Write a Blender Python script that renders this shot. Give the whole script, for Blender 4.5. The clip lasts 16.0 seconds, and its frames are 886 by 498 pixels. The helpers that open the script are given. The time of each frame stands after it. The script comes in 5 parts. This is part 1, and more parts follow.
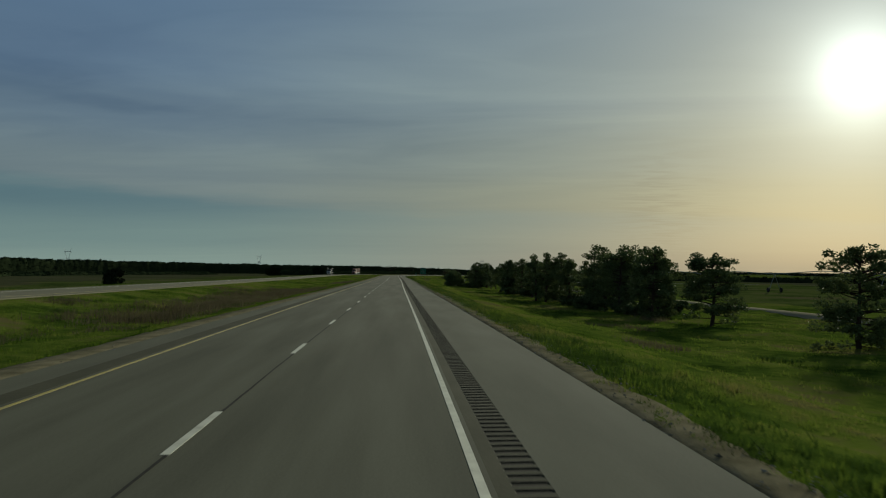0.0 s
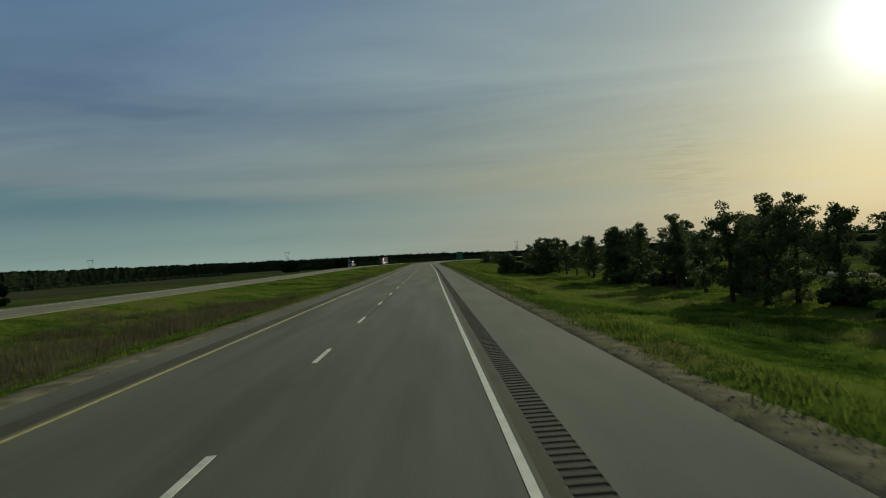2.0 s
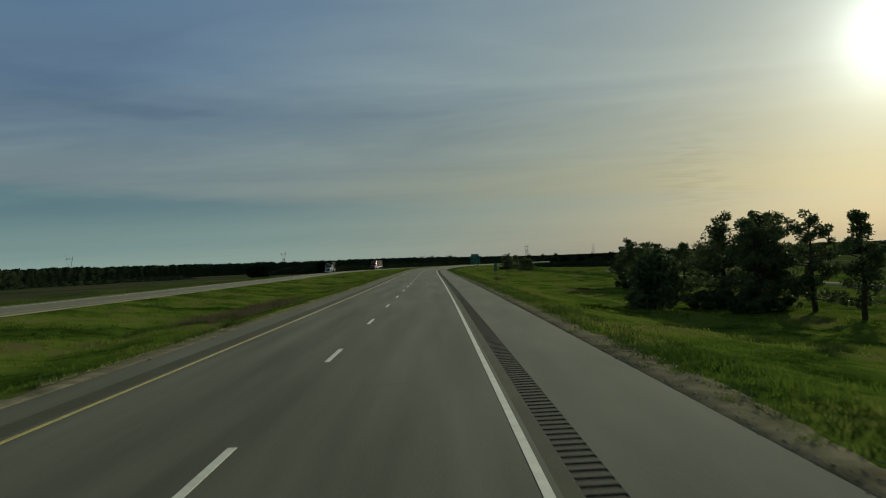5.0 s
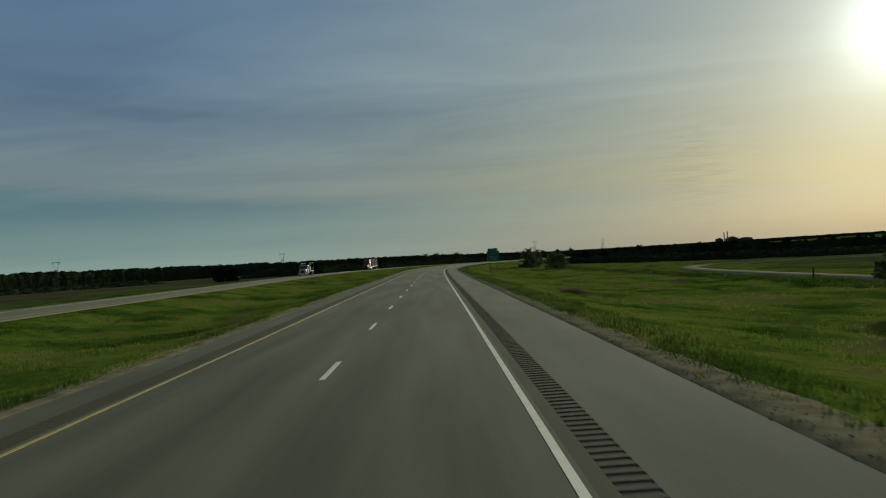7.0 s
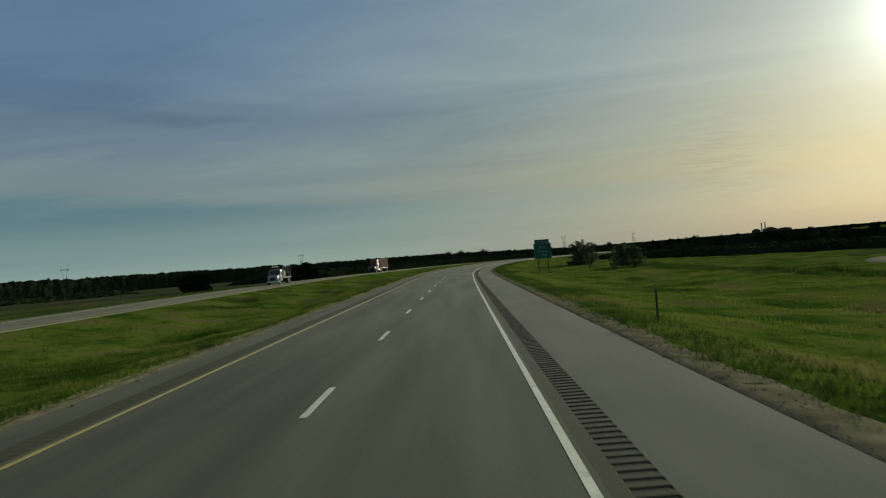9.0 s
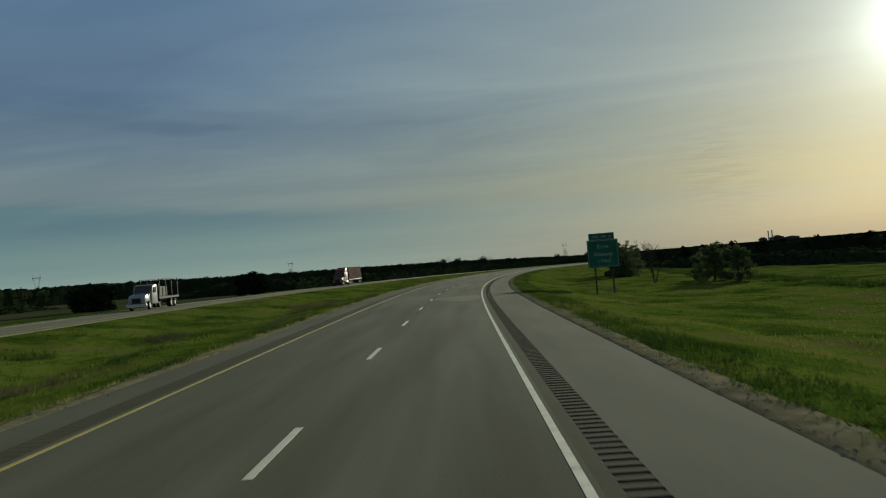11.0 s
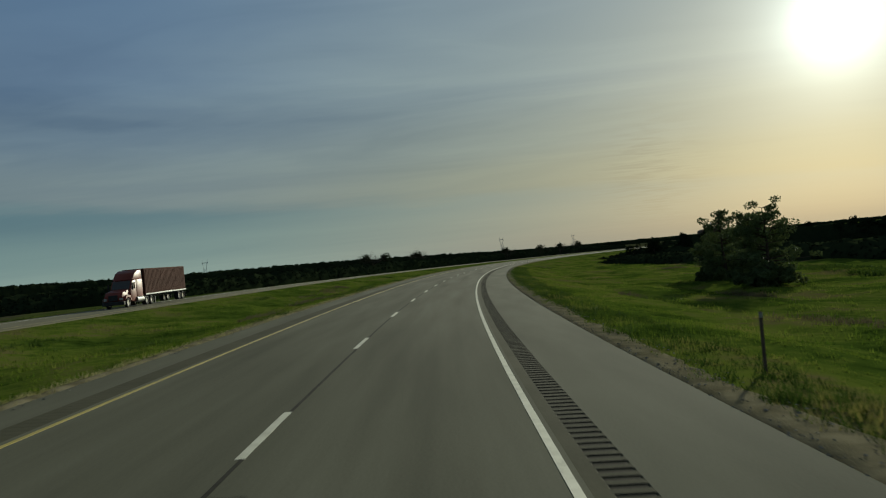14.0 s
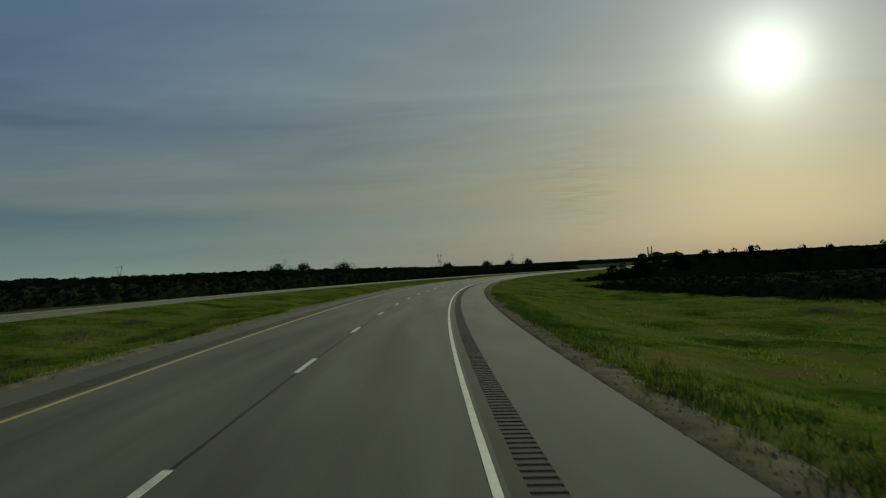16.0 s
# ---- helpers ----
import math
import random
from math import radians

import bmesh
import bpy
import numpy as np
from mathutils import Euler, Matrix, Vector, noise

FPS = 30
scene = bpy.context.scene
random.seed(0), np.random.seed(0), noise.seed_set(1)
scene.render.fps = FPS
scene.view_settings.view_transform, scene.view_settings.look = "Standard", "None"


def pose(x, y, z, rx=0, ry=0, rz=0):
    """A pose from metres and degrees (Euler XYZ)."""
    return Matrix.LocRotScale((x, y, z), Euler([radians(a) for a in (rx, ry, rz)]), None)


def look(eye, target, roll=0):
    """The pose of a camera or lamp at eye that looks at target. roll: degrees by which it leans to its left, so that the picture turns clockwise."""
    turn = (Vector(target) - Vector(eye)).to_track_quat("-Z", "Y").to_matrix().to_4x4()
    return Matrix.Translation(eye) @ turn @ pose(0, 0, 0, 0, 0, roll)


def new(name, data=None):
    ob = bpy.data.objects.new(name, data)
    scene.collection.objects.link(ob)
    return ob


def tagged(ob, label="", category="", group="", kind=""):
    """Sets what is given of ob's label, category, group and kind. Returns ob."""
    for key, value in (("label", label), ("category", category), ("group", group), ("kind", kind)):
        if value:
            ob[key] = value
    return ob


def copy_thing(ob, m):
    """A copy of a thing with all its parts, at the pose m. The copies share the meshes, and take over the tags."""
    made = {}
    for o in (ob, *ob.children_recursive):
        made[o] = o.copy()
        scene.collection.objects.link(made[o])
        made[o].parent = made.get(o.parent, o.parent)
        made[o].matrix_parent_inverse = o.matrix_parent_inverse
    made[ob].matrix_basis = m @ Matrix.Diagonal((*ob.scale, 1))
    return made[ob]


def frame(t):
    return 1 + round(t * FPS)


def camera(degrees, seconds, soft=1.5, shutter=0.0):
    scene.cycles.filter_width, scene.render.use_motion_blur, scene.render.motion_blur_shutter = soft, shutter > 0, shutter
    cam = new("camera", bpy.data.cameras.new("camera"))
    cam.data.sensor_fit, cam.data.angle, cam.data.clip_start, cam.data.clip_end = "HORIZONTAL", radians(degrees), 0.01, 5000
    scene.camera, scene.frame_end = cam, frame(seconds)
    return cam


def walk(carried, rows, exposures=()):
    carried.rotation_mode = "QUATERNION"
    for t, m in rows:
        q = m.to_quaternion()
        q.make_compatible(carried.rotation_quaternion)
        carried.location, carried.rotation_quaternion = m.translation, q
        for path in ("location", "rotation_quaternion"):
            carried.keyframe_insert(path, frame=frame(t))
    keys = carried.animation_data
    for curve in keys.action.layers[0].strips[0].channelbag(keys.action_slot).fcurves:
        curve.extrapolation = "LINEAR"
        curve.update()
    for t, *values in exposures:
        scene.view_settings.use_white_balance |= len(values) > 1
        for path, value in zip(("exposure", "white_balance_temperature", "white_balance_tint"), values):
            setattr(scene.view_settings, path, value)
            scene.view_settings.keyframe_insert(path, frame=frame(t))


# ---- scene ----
cam = camera(56.34, 16.0, soft=1.15, shutter=0.08)
PATH = (
    (0.0, look((-0.873, 0.14, 2.121), (-0.3433, 10.1224, 2.3186), 0.43)),
    (0.5, look((-0.817, 15.99, 2.040), (-0.4167, 25.9747, 2.3996), -0.33)),
    (1.0, look((-0.866, 32.33, 1.929), (-0.5229, 42.3218, 2.1953), -2.27)),
    (1.5, look((-0.920, 48.11, 1.804), (-0.6059, 58.1000, 1.9316), -2.92)),
    (2.0, look((-0.961, 64.11, 1.668), (-0.8130, 74.1047, 1.6892), -3.52)),
    (2.5, look((-1.007, 80.41, 1.527), (-0.9582, 90.4080, 1.5468), -2.79)),
    (3.0, look((-1.023, 97.06, 1.383), (-0.9841, 107.0603, 1.3936), -2.95)),
    (3.5, look((-1.069, 112.95, 1.245), (-1.0019, 122.9509, 1.2897), -2.60)),
    (4.0, look((-1.071, 129.19, 1.105), (-0.9920, 139.1901, 1.1770), -2.37)),
    (4.5, look((-1.136, 145.21, 0.968), (-1.0506, 155.2112, 1.0433), -2.47)),
    (5.0, look((-1.203, 161.23, 0.832), (-1.1117, 171.2333, 0.9090), -2.59)),
    (5.5, look((-1.279, 177.26, 0.697), (-1.1820, 187.2565, 0.7743), -2.74)),
    (6.0, look((-1.367, 193.28, 0.564), (-1.2683, 203.2805, 0.6393), -2.91)),
    (6.5, look((-1.471, 209.31, 0.431), (-1.3764, 219.3055, 0.5038), -3.09)),
    (7.0, look((-1.569, 225.35, 0.299), (-1.5334, 235.3523, 0.3518), -3.50)),
    (7.5, look((-1.664, 241.78, 0.163), (-1.8428, 251.7812, 0.2050), -3.70)),
    (8.0, look((-1.745, 257.73, 0.033), (-1.9099, 267.7310, 0.0920), -3.96)),
    (8.5, look((-1.783, 273.88, -0.098), (-1.9548, 283.8736, -0.0450), -4.31)),
    (9.0, look((-1.784, 290.26, -0.232), (-2.0473, 300.2546, -0.1763), -4.77)),
    (9.5, look((-1.878, 306.33, -0.366), (-2.1396, 316.3275, -0.2872), -4.78)),
    (10.0, look((-1.967, 322.41, -0.501), (-2.2206, 332.4026, -0.3962), -4.75)),
    (10.5, look((-2.045, 338.48, -0.638), (-2.2826, 348.4797, -0.5063), -4.69)),
    (11.0, look((-2.105, 354.56, -0.775), (-2.3204, 364.5588, -0.6195), -4.62)),
    (11.5, look((-2.145, 370.64, -0.910), (-2.3287, 380.6399, -0.7370), -4.57)),
    (12.0, look((-2.224, 386.96, -1.045), (-2.2776, 396.9624, -0.9128), -4.60)),
    (12.5, look((-2.164, 403.21, -1.181), (-2.1026, 413.2112, -1.0717), -4.84)),
    (13.0, look((-1.969, 419.51, -1.316), (-1.6501, 429.5050, -1.2282), -4.94)),
    (13.5, look((-1.489, 435.69, -1.453), (-0.9926, 445.6801, -1.3899), -5.53)),
    (14.0, look((-0.714, 451.67, -1.592), (-0.1111, 461.6504, -1.5461), -5.32)),
    (14.5, look((0.390, 467.63, -1.742), (1.2634, 477.5881, -1.7167), -4.37)),
    (15.0, look((1.697, 483.81, -1.892), (2.7831, 493.7553, -1.8782), -4.18)),
    (15.5, look((3.233, 499.97, -2.042), (4.4722, 509.8951, -2.0039), -3.71)),
    (16.0, look((4.857, 515.71, -2.185), (6.2357, 525.6145, -2.0116), -3.01)),
)
EXPOSURES = ((0.0, -0.24, 6150, -6), (0.5, -0.24, 6150, -6), (2.5, 0.0, 6150, -6), (4.0, -0.03, 6150, -6), (7.0, -0.08, 6150, -6), (8.0, 0.03, 6150, -6), (9.0, 0.03, 6150, -6), (12.0, -0.1, 6150, -6), (13.5, -0.06, 6150, -6), (15.0, -0.24, 6150, -6), (15.5, -0.34, 6150, -6), (16.0, -0.44, 6150, -6))
walk(cam, PATH, EXPOSURES)

# ---- world and sun ----
SUN_AZ, SUN_EL = radians(30.0), radians(12.0)
SUN_DIR = Vector((math.sin(SUN_AZ) * math.cos(SUN_EL), math.cos(SUN_AZ) * math.cos(SUN_EL), math.sin(SUN_EL)))

WISP_DIR = Vector((0.311, 0.947, 0.08)).normalized()


def build_world():
    w = bpy.data.worlds.new("evening_sky")
    scene.world = w
    w.use_nodes = True
    nt = w.node_tree
    nt.nodes.clear()
    N = lambda kind: nt.nodes.new(kind)
    L = nt.links.new

    def math_node(op, a, b=None, clamp=False):
        m = N("ShaderNodeMath")
        m.operation, m.use_clamp = op, clamp
        for i, v in enumerate((a, b)):
            if v is None:
                continue
            if isinstance(v, (int, float)):
                m.inputs[i].default_value = v
            else:
                L(v, m.inputs[i])
        return m.outputs[0]

    def ramp(fac, stops):
        r = N("ShaderNodeValToRGB")
        r.color_ramp.interpolation = "EASE"
        while len(r.color_ramp.elements) < len(stops):
            r.color_ramp.elements.new(0.5)
        for e, (p, c) in zip(r.color_ramp.elements, stops):
            e.position, e.color = p, (*c, 1)
        L(fac, r.inputs[0])
        return r.outputs[0]

    def mix(fac, a, b, kind="MIX"):
        m = N("ShaderNodeMix")
        m.data_type, m.blend_type = "RGBA", kind
        for sock, v in ((m.inputs[0], fac), (m.inputs[6], a), (m.inputs[7], b)):
            if isinstance(v, (int, float)):
                sock.default_value = v
            elif isinstance(v, tuple):
                sock.default_value = (*v, 1)
            else:
                L(v, sock)
        return m.outputs[2]

    co = N("ShaderNodeTexCoord").outputs["Generated"]
    sep = N("ShaderNodeSeparateXYZ")
    L(co, sep.inputs[0])
    x, y, z = sep.outputs
    dot = N("ShaderNodeVectorMath")
    dot.operation = "DOT_PRODUCT"
    L(co, dot.inputs[0])
    dot.inputs[1].default_value = SUN_DIR
    c = dot.outputs["Value"]
    up = math_node("MAXIMUM", z, 0.0)
    # clear strip low over the horizon under a thin stratus deck, each far from and near to the sun
    clear_cool = ramp(up, ((0.0, (0.302, 0.375, 0.353)), (0.03, (0.209, 0.29, 0.304)), (0.075, (0.121, 0.196, 0.245)), (0.12, (0.115, 0.185, 0.237))))
    clear_warm = ramp(up, ((0.0, (0.285, 0.275, 0.257)), (0.025, (0.25, 0.275, 0.266)), (0.06, (0.222, 0.263, 0.268)), (0.12, (0.235, 0.27, 0.275))))
    deck_cool = ramp(up, ((0.06, (0.216, 0.251, 0.276)), (0.11, (0.195, 0.234, 0.274)), (0.17, (0.152, 0.201, 0.279)), (0.23, (0.134, 0.19, 0.298)), (0.31, (0.131, 0.194, 0.314)), (0.45, (0.165, 0.213, 0.288)), (1.0, (0.115, 0.13, 0.145))))
    deck_warm = ramp(up, ((0.045, (0.26, 0.267, 0.231)), (0.085, (0.251, 0.263, 0.231)), (0.125, (0.241, 0.273, 0.272)), (0.2, (0.253, 0.302, 0.337)), (0.34, (0.239, 0.294, 0.358)), (0.5, (0.215, 0.245, 0.285)), (1.0, (0.115, 0.13, 0.145))))
    near = N("ShaderNodeMapRange")
    near.interpolation_type = "SMOOTHSTEP"
    L(c, near.inputs[0])
    near.inputs[1].default_value, near.inputs[2].default_value = 0.70, 1.0
    wave = N("ShaderNodeTexNoise")
    wave.inputs["Scale"].default_value, wave.inputs["Detail"].default_value, wave.inputs["Roughness"].default_value = 3.2, 4, 0.55
    flat = N("ShaderNodeMapping")
    flat.inputs["Scale"].default_value = (1.0, 1.0, 9.0)
    L(co, flat.inputs["Vector"])
    L(flat.outputs[0], wave.inputs["Vector"])
    brink = math_node("ADD", math_node("ADD", z, math_node("MULTIPLY", x, 0.042)), math_node("MULTIPLY", math_node("SUBTRACT", wave.outputs[0], 0.5), 0.05))
    under = N("ShaderNodeMapRange")
    under.interpolation_type = "SMOOTHSTEP"
    L(brink, under.inputs[0])
    under.inputs[1].default_value, under.inputs[2].default_value = 0.062, 0.082
    sheet = mix(under.outputs[0], mix(near.outputs[0], clear_cool, clear_warm), mix(near.outputs[0], deck_cool, deck_warm))
    # drifting streaks, laid on a flat layer overhead
    lift = math_node("ADD", up, 0.05)
    comb = N("ShaderNodeCombineXYZ")
    L(math_node("DIVIDE", math_node("ADD", math_node("MULTIPLY", x, 0.92), math_node("MULTIPLY", y, -0.25)), lift), comb.inputs[0])
    L(math_node("MULTIPLY", math_node("DIVIDE", math_node("ADD", y, math_node("MULTIPLY", x, 0.22)), lift), 1.9), comb.inputs[1])
    streak = N("ShaderNodeTexNoise")
    streak.inputs["Scale"].default_value, streak.inputs["Detail"].default_value, streak.inputs["Roughness"].default_value = 0.3, 5, 0.5
    streak.inputs["Distortion"].default_value = 0.9
    L(comb.outputs[0], streak.inputs["Vector"])
    shade = ramp(streak.outputs[0], ((0.30, (0.72, 0.77, 0.86)), (0.48, (0.98, 0.98, 1.0)), (0.66, (1.24, 1.19, 1.12))))
    wisp = N("ShaderNodeTexNoise")
    wisp.inputs["Scale"].default_value, wisp.inputs["Detail"].default_value = 0.9, 3
    wisp.inputs["Distortion"].default_value = 1.6
    L(comb.outputs[0], wisp.inputs["Vector"])
    shade = mix(1.0, shade, ramp(wisp.outputs[0], ((0.36, (0.95, 0.96, 0.97)), (0.52, (1.0, 1.0, 1.0)), (0.68, (1.035, 1.03, 1.022)))), "MULTIPLY")
    fade = N("ShaderNodeMapRange")
    L(up, fade.inputs[0])
    fade.inputs[1].default_value, fade.inputs[2].default_value, fade.inputs[3].default_value = 0.05, 0.18, 0.12
    sheet = mix(1.0, sheet, mix(fade.outputs[0], (1, 1, 1), shade), "MULTIPLY")
    # one thin darker cloud wisp low beside the sun
    spot_dir = N("ShaderNodeVectorMath")
    spot_dir.operation = "DOT_PRODUCT"
    L(co, spot_dir.inputs[0])
    spot_dir.inputs[1].default_value = WISP_DIR
    here = math_node("POWER", math_node("MAXIMUM", spot_dir.outputs["Value"], 0.0), 700.0)
    thin = N("ShaderNodeTexNoise")
    thin.inputs["Scale"].default_value, thin.inputs["Detail"].default_value = 2.6, 3
    thin.inputs["Distortion"].default_value = 0.6
    L(comb.outputs[0], thin.inputs["Vector"])
    wispy = N("ShaderNodeMapRange")
    L(thin.outputs[0], wispy.inputs[0])
    wispy.inputs[1].default_value, wispy.inputs[2].default_value = 0.42, 0.62
    sheet = mix(math_node("MULTIPLY", math_node("MULTIPLY", here, wispy.outputs[0]), 0.55), sheet, (0.13, 0.14, 0.15))
    # brightening of the haze round the sun
    cc = math_node("MAXIMUM", c, 0.0)
    g1 = math_node("MULTIPLY", math_node("POWER", cc, 60.0), 0.045)
    g2 = math_node("MULTIPLY", math_node("POWER", cc, 280.0), 0.4)
    g3 = math_node("MULTIPLY", math_node("POWER", cc, 1100.0), 0.75)
    glow = math_node("ADD", math_node("ADD", g1, g2), g3)
    halo = mix(1.0, (0, 0, 0), (1.0, 0.995, 0.955), "ADD")
    scaled = N("ShaderNodeVectorMath")
    scaled.operation = "SCALE"
    L(halo, scaled.inputs[0])
    L(glow, scaled.inputs["Scale"])
    sky = N("ShaderNodeTexSky")
    sky.sky_type, sky.sun_disc = "NISHITA", False
    sky.sun_elevation, sky.sun_rotation = SUN_EL, SUN_AZ
    sky.dust_density, sky.air_density = 2.0, 1.0
    blue = N("ShaderNodeVectorMath")
    blue.operation = "SCALE"
    L(sky.outputs[0], blue.inputs[0])
    blue.inputs["Scale"].default_value = 0.05
    total = mix(1.0, mix(0.85, blue.outputs[0], sheet), scaled.outputs[0], "ADD")
    bg, out = N("ShaderNodeBackground"), N("ShaderNodeOutputWorld")
    L(total, bg.inputs[0])
    bg.inputs[1].default_value = 1.0
    L(bg.outputs[0], out.inputs[0])


build_world()
lamp = bpy.data.lights.new("sun", "SUN")
lamp.energy, lamp.angle, lamp.color = 5.0, radians(1.5), (1.0, 0.89, 0.72)
sun = new("sun", lamp)
sun.matrix_basis = look(SUN_DIR * 100, (0, 0, 0))


# ---- materials ----
def material(name, colors, scale=4.0, detail=6.0, rough=0.8, bump=0.0, fine=40.0, spec=0.3, metal=0.0, rand=0.0, through_light=0.0, stops=None, uv=False, stretch=1.0):
    """Colours blended by a coarse and a fine noise, with fine relief; through_light lets sun pass leaves."""
    m = bpy.data.materials.new(name)
    m.use_nodes = True
    nt = m.node_tree
    L = nt.links.new
    b = nt.nodes["Principled BSDF"]
    co = nt.nodes.new("ShaderNodeTexCoord")
    src = co.outputs["UV" if uv else "Object"]
    near_src = src
    if stretch != 1.0:
        mp = nt.nodes.new("ShaderNodeMapping")
        mp.inputs["Scale"].default_value = (1.0, stretch, 1.0)
        L(src, mp.inputs["Vector"])
        src = mp.outputs[0]
    n1, n2 = nt.nodes.new("ShaderNodeTexNoise"), nt.nodes.new("ShaderNodeTexNoise")
    n1.inputs["Scale"].default_value, n1.inputs["Detail"].default_value = scale, detail
    n2.inputs["Scale"].default_value, n2.inputs["Detail"].default_value = fine, 4
    L(src, n1.inputs["Vector"]), L(near_src, n2.inputs["Vector"])
    add = nt.nodes.new("ShaderNodeMath")
    add.operation = "MULTIPLY_ADD"
    L(n2.outputs[0], add.inputs[0])
    add.inputs[1].default_value = 0.35
    L(n1.outputs[0], add.inputs[2])
    val = add.outputs[0]
    if rand:
        oi = nt.nodes.new("ShaderNodeObjectInfo")
        gi = nt.nodes.new("ShaderNodeNewGeometry")
        both = nt.nodes.new("ShaderNodeMath")
        L(oi.outputs["Random"], both.inputs[0]), L(gi.outputs["Random Per Island"], both.inputs[1])
        sc = nt.nodes.new("ShaderNodeMath")
        sc.operation = "MULTIPLY_ADD"
        L(both.outputs[0], sc.inputs[0])
        sc.inputs[1].default_value = rand
        L(val, sc.inputs[2])
        off = nt.nodes.new("ShaderNodeMath")
        L(sc.outputs[0], off.inputs[0])
        off.inputs[1].default_value = -rand
        val = off.outputs[0]
    r = nt.nodes.new("ShaderNodeValToRGB")
    stops = stops or [0.45 + 0.5 * i / max(1, len(colors) - 1) for i in range(len(colors))]
    while len(r.color_ramp.elements) < len(colors):
        r.color_ramp.elements.new(0.5)
    for e, p, c in zip(r.color_ramp.elements, stops, colors):
        e.position, e.color = p, (*c, 1)
    L(val, r.inputs[0])
    L(r.outputs[0], b.inputs["Base Color"])
    b.inputs["Roughness"].default_value, b.inputs["Metallic"].default_value = rough, metal
    b.inputs["Specular IOR Level"].default_value = spec
    if bump:
        bm_ = nt.nodes.new("ShaderNodeBump")
        bm_.inputs["Strength"].default_value, bm_.inputs["Distance"].default_value = bump, 0.05
        L(n2.outputs[0], bm_.inputs["Height"])
        L(bm_.outputs[0], b.inputs["Normal"])
    if through_light:
        t = nt.nodes.new("ShaderNodeBsdfTranslucent")
        L(r.outputs[0], t.inputs[0])
        mx = nt.nodes.new("ShaderNodeMixShader")
        mx.inputs[0].default_value = through_light
        L(b.outputs[0], mx.inputs[1]), L(t.outputs[0], mx.inputs[2])
        L(mx.outputs[0], nt.nodes["Material Output"].inputs[0])
    return m


ASPHALT = material("worn_asphalt", [(0.0786, 0.0769, 0.0557), (0.1121, 0.1095, 0.0799), (0.1484, 0.1449, 0.1072)], scale=0.9, fine=26.0, rough=1.0, bump=0.05, uv=True, stretch=0.06, spec=0.03)
SHOULDER = material("shoulder_asphalt", [(0.0883, 0.0872, 0.0627), (0.1136, 0.1116, 0.0812), (0.1397, 0.1362, 0.1004)], scale=0.7, fine=26.0, rough=1.0, bump=0.06, uv=True, stretch=0.15, spec=0.03)
RUMBLE = material("milled_asphalt", [(0.0576, 0.0553, 0.0379), (0.0789, 0.0754, 0.0526)], scale=1.0, fine=18.0, rough=1.0, bump=0.2, uv=True, spec=0.03)
BAND = material("dark_joint_asphalt", [(0.0647, 0.0623, 0.0412), (0.0888, 0.0849, 0.0569)], scale=0.5, fine=14.0, rough=1.0, bump=0.12, uv=True, spec=0.03)
# near-black groove faces: shade inside the milled recesses put into the colour
GROOVE_SHADE = material("shaded_groove_asphalt", [(0.0266, 0.025, 0.0189), (0.0397, 0.0368, 0.0278)], scale=2.0, fine=20.0, rough=1.0, uv=True, spec=0.03)
PALE_PATCH = material("pale_patch_asphalt", [(0.1266, 0.1233, 0.0914), (0.1647, 0.1604, 0.1219), (0.1956, 0.1907, 0.1462)], scale=0.35, fine=14.0, rough=1.0, bump=0.1, uv=True, spec=0.03)
TAR = material("tar_seal", [(0.0303, 0.0292, 0.0248), (0.055, 0.0528, 0.044)], rough=1.0, uv=True, spec=0.03)
FAR_ROAD = material("pale_far_road", [(0.139, 0.1327, 0.0913), (0.1854, 0.1738, 0.1196)], scale=0.2, fine=6.0, rough=1.0, uv=True, spec=0.03)
DIRT_ROAD = material("dusty_lane", [(0.195, 0.1778, 0.12), (0.2652, 0.2409, 0.168)], scale=0.2, fine=3.0, rough=1.0, spec=0.0, uv=True)
WHITE = material("worn_white_paint", [(0.3016, 0.2903, 0.2212), (0.4976, 0.4813, 0.3781), (0.588, 0.573, 0.4564)], scale=3.0, fine=25.0, rough=0.6, stops=[0.35, 0.55, 0.8])
YELLOW = material("worn_yellow_paint", [(0.19, 0.155, 0.055), (0.32, 0.252, 0.05), (0.39, 0.305, 0.062)], scale=2.0, fine=25.0, rough=0.6, stops=[0.35, 0.55, 0.8])
GRAVEL = material("roadside_gravel", [(0.0955, 0.0848, 0.052), (0.1432, 0.1268, 0.079), (0.2069, 0.1826, 0.1175)], scale=1.6, fine=34.0, rough=1.0, bump=0.3, spec=0.0, stops=[0.42, 0.62, 0.86])
STONE = material("loose_stone", [(0.078, 0.0743, 0.06), (0.156, 0.1485, 0.12), (0.2652, 0.2528, 0.216)], scale=0.5, fine=9.0, rough=1.0, rand=0.3, spec=0.05)
SOIL = material("grassy_ground", [(0.0202, 0.0365, 0.0058), (0.0531, 0.0822, 0.0122), (0.0924, 0.1187, 0.0192), (0.1097, 0.0973, 0.0384)], scale=0.17, fine=1.4, rough=1.0, bump=0.4, spec=0.0, stops=[0.45, 0.6, 0.72, 0.86])
GRASS = material("grass_blades", [(0.0195, 0.0373, 0.0052), (0.0572, 0.0946, 0.0116), (0.1073, 0.1454, 0.02), (0.1464, 0.1367, 0.0401)], scale=0.17, fine=1.4, rough=0.9, rand=0.12, through_light=0.4, spec=0.0, stops=[0.42, 0.56, 0.7, 0.84])
DRY_GRASS = material("dry_grass_fringe", [(0.1474, 0.1588, 0.0529), (0.2722, 0.2552, 0.1117), (0.3742, 0.3289, 0.1764)], scale=0.6, fine=4.0, rough=0.95, rand=0.2, through_light=0.3, spec=0.0)
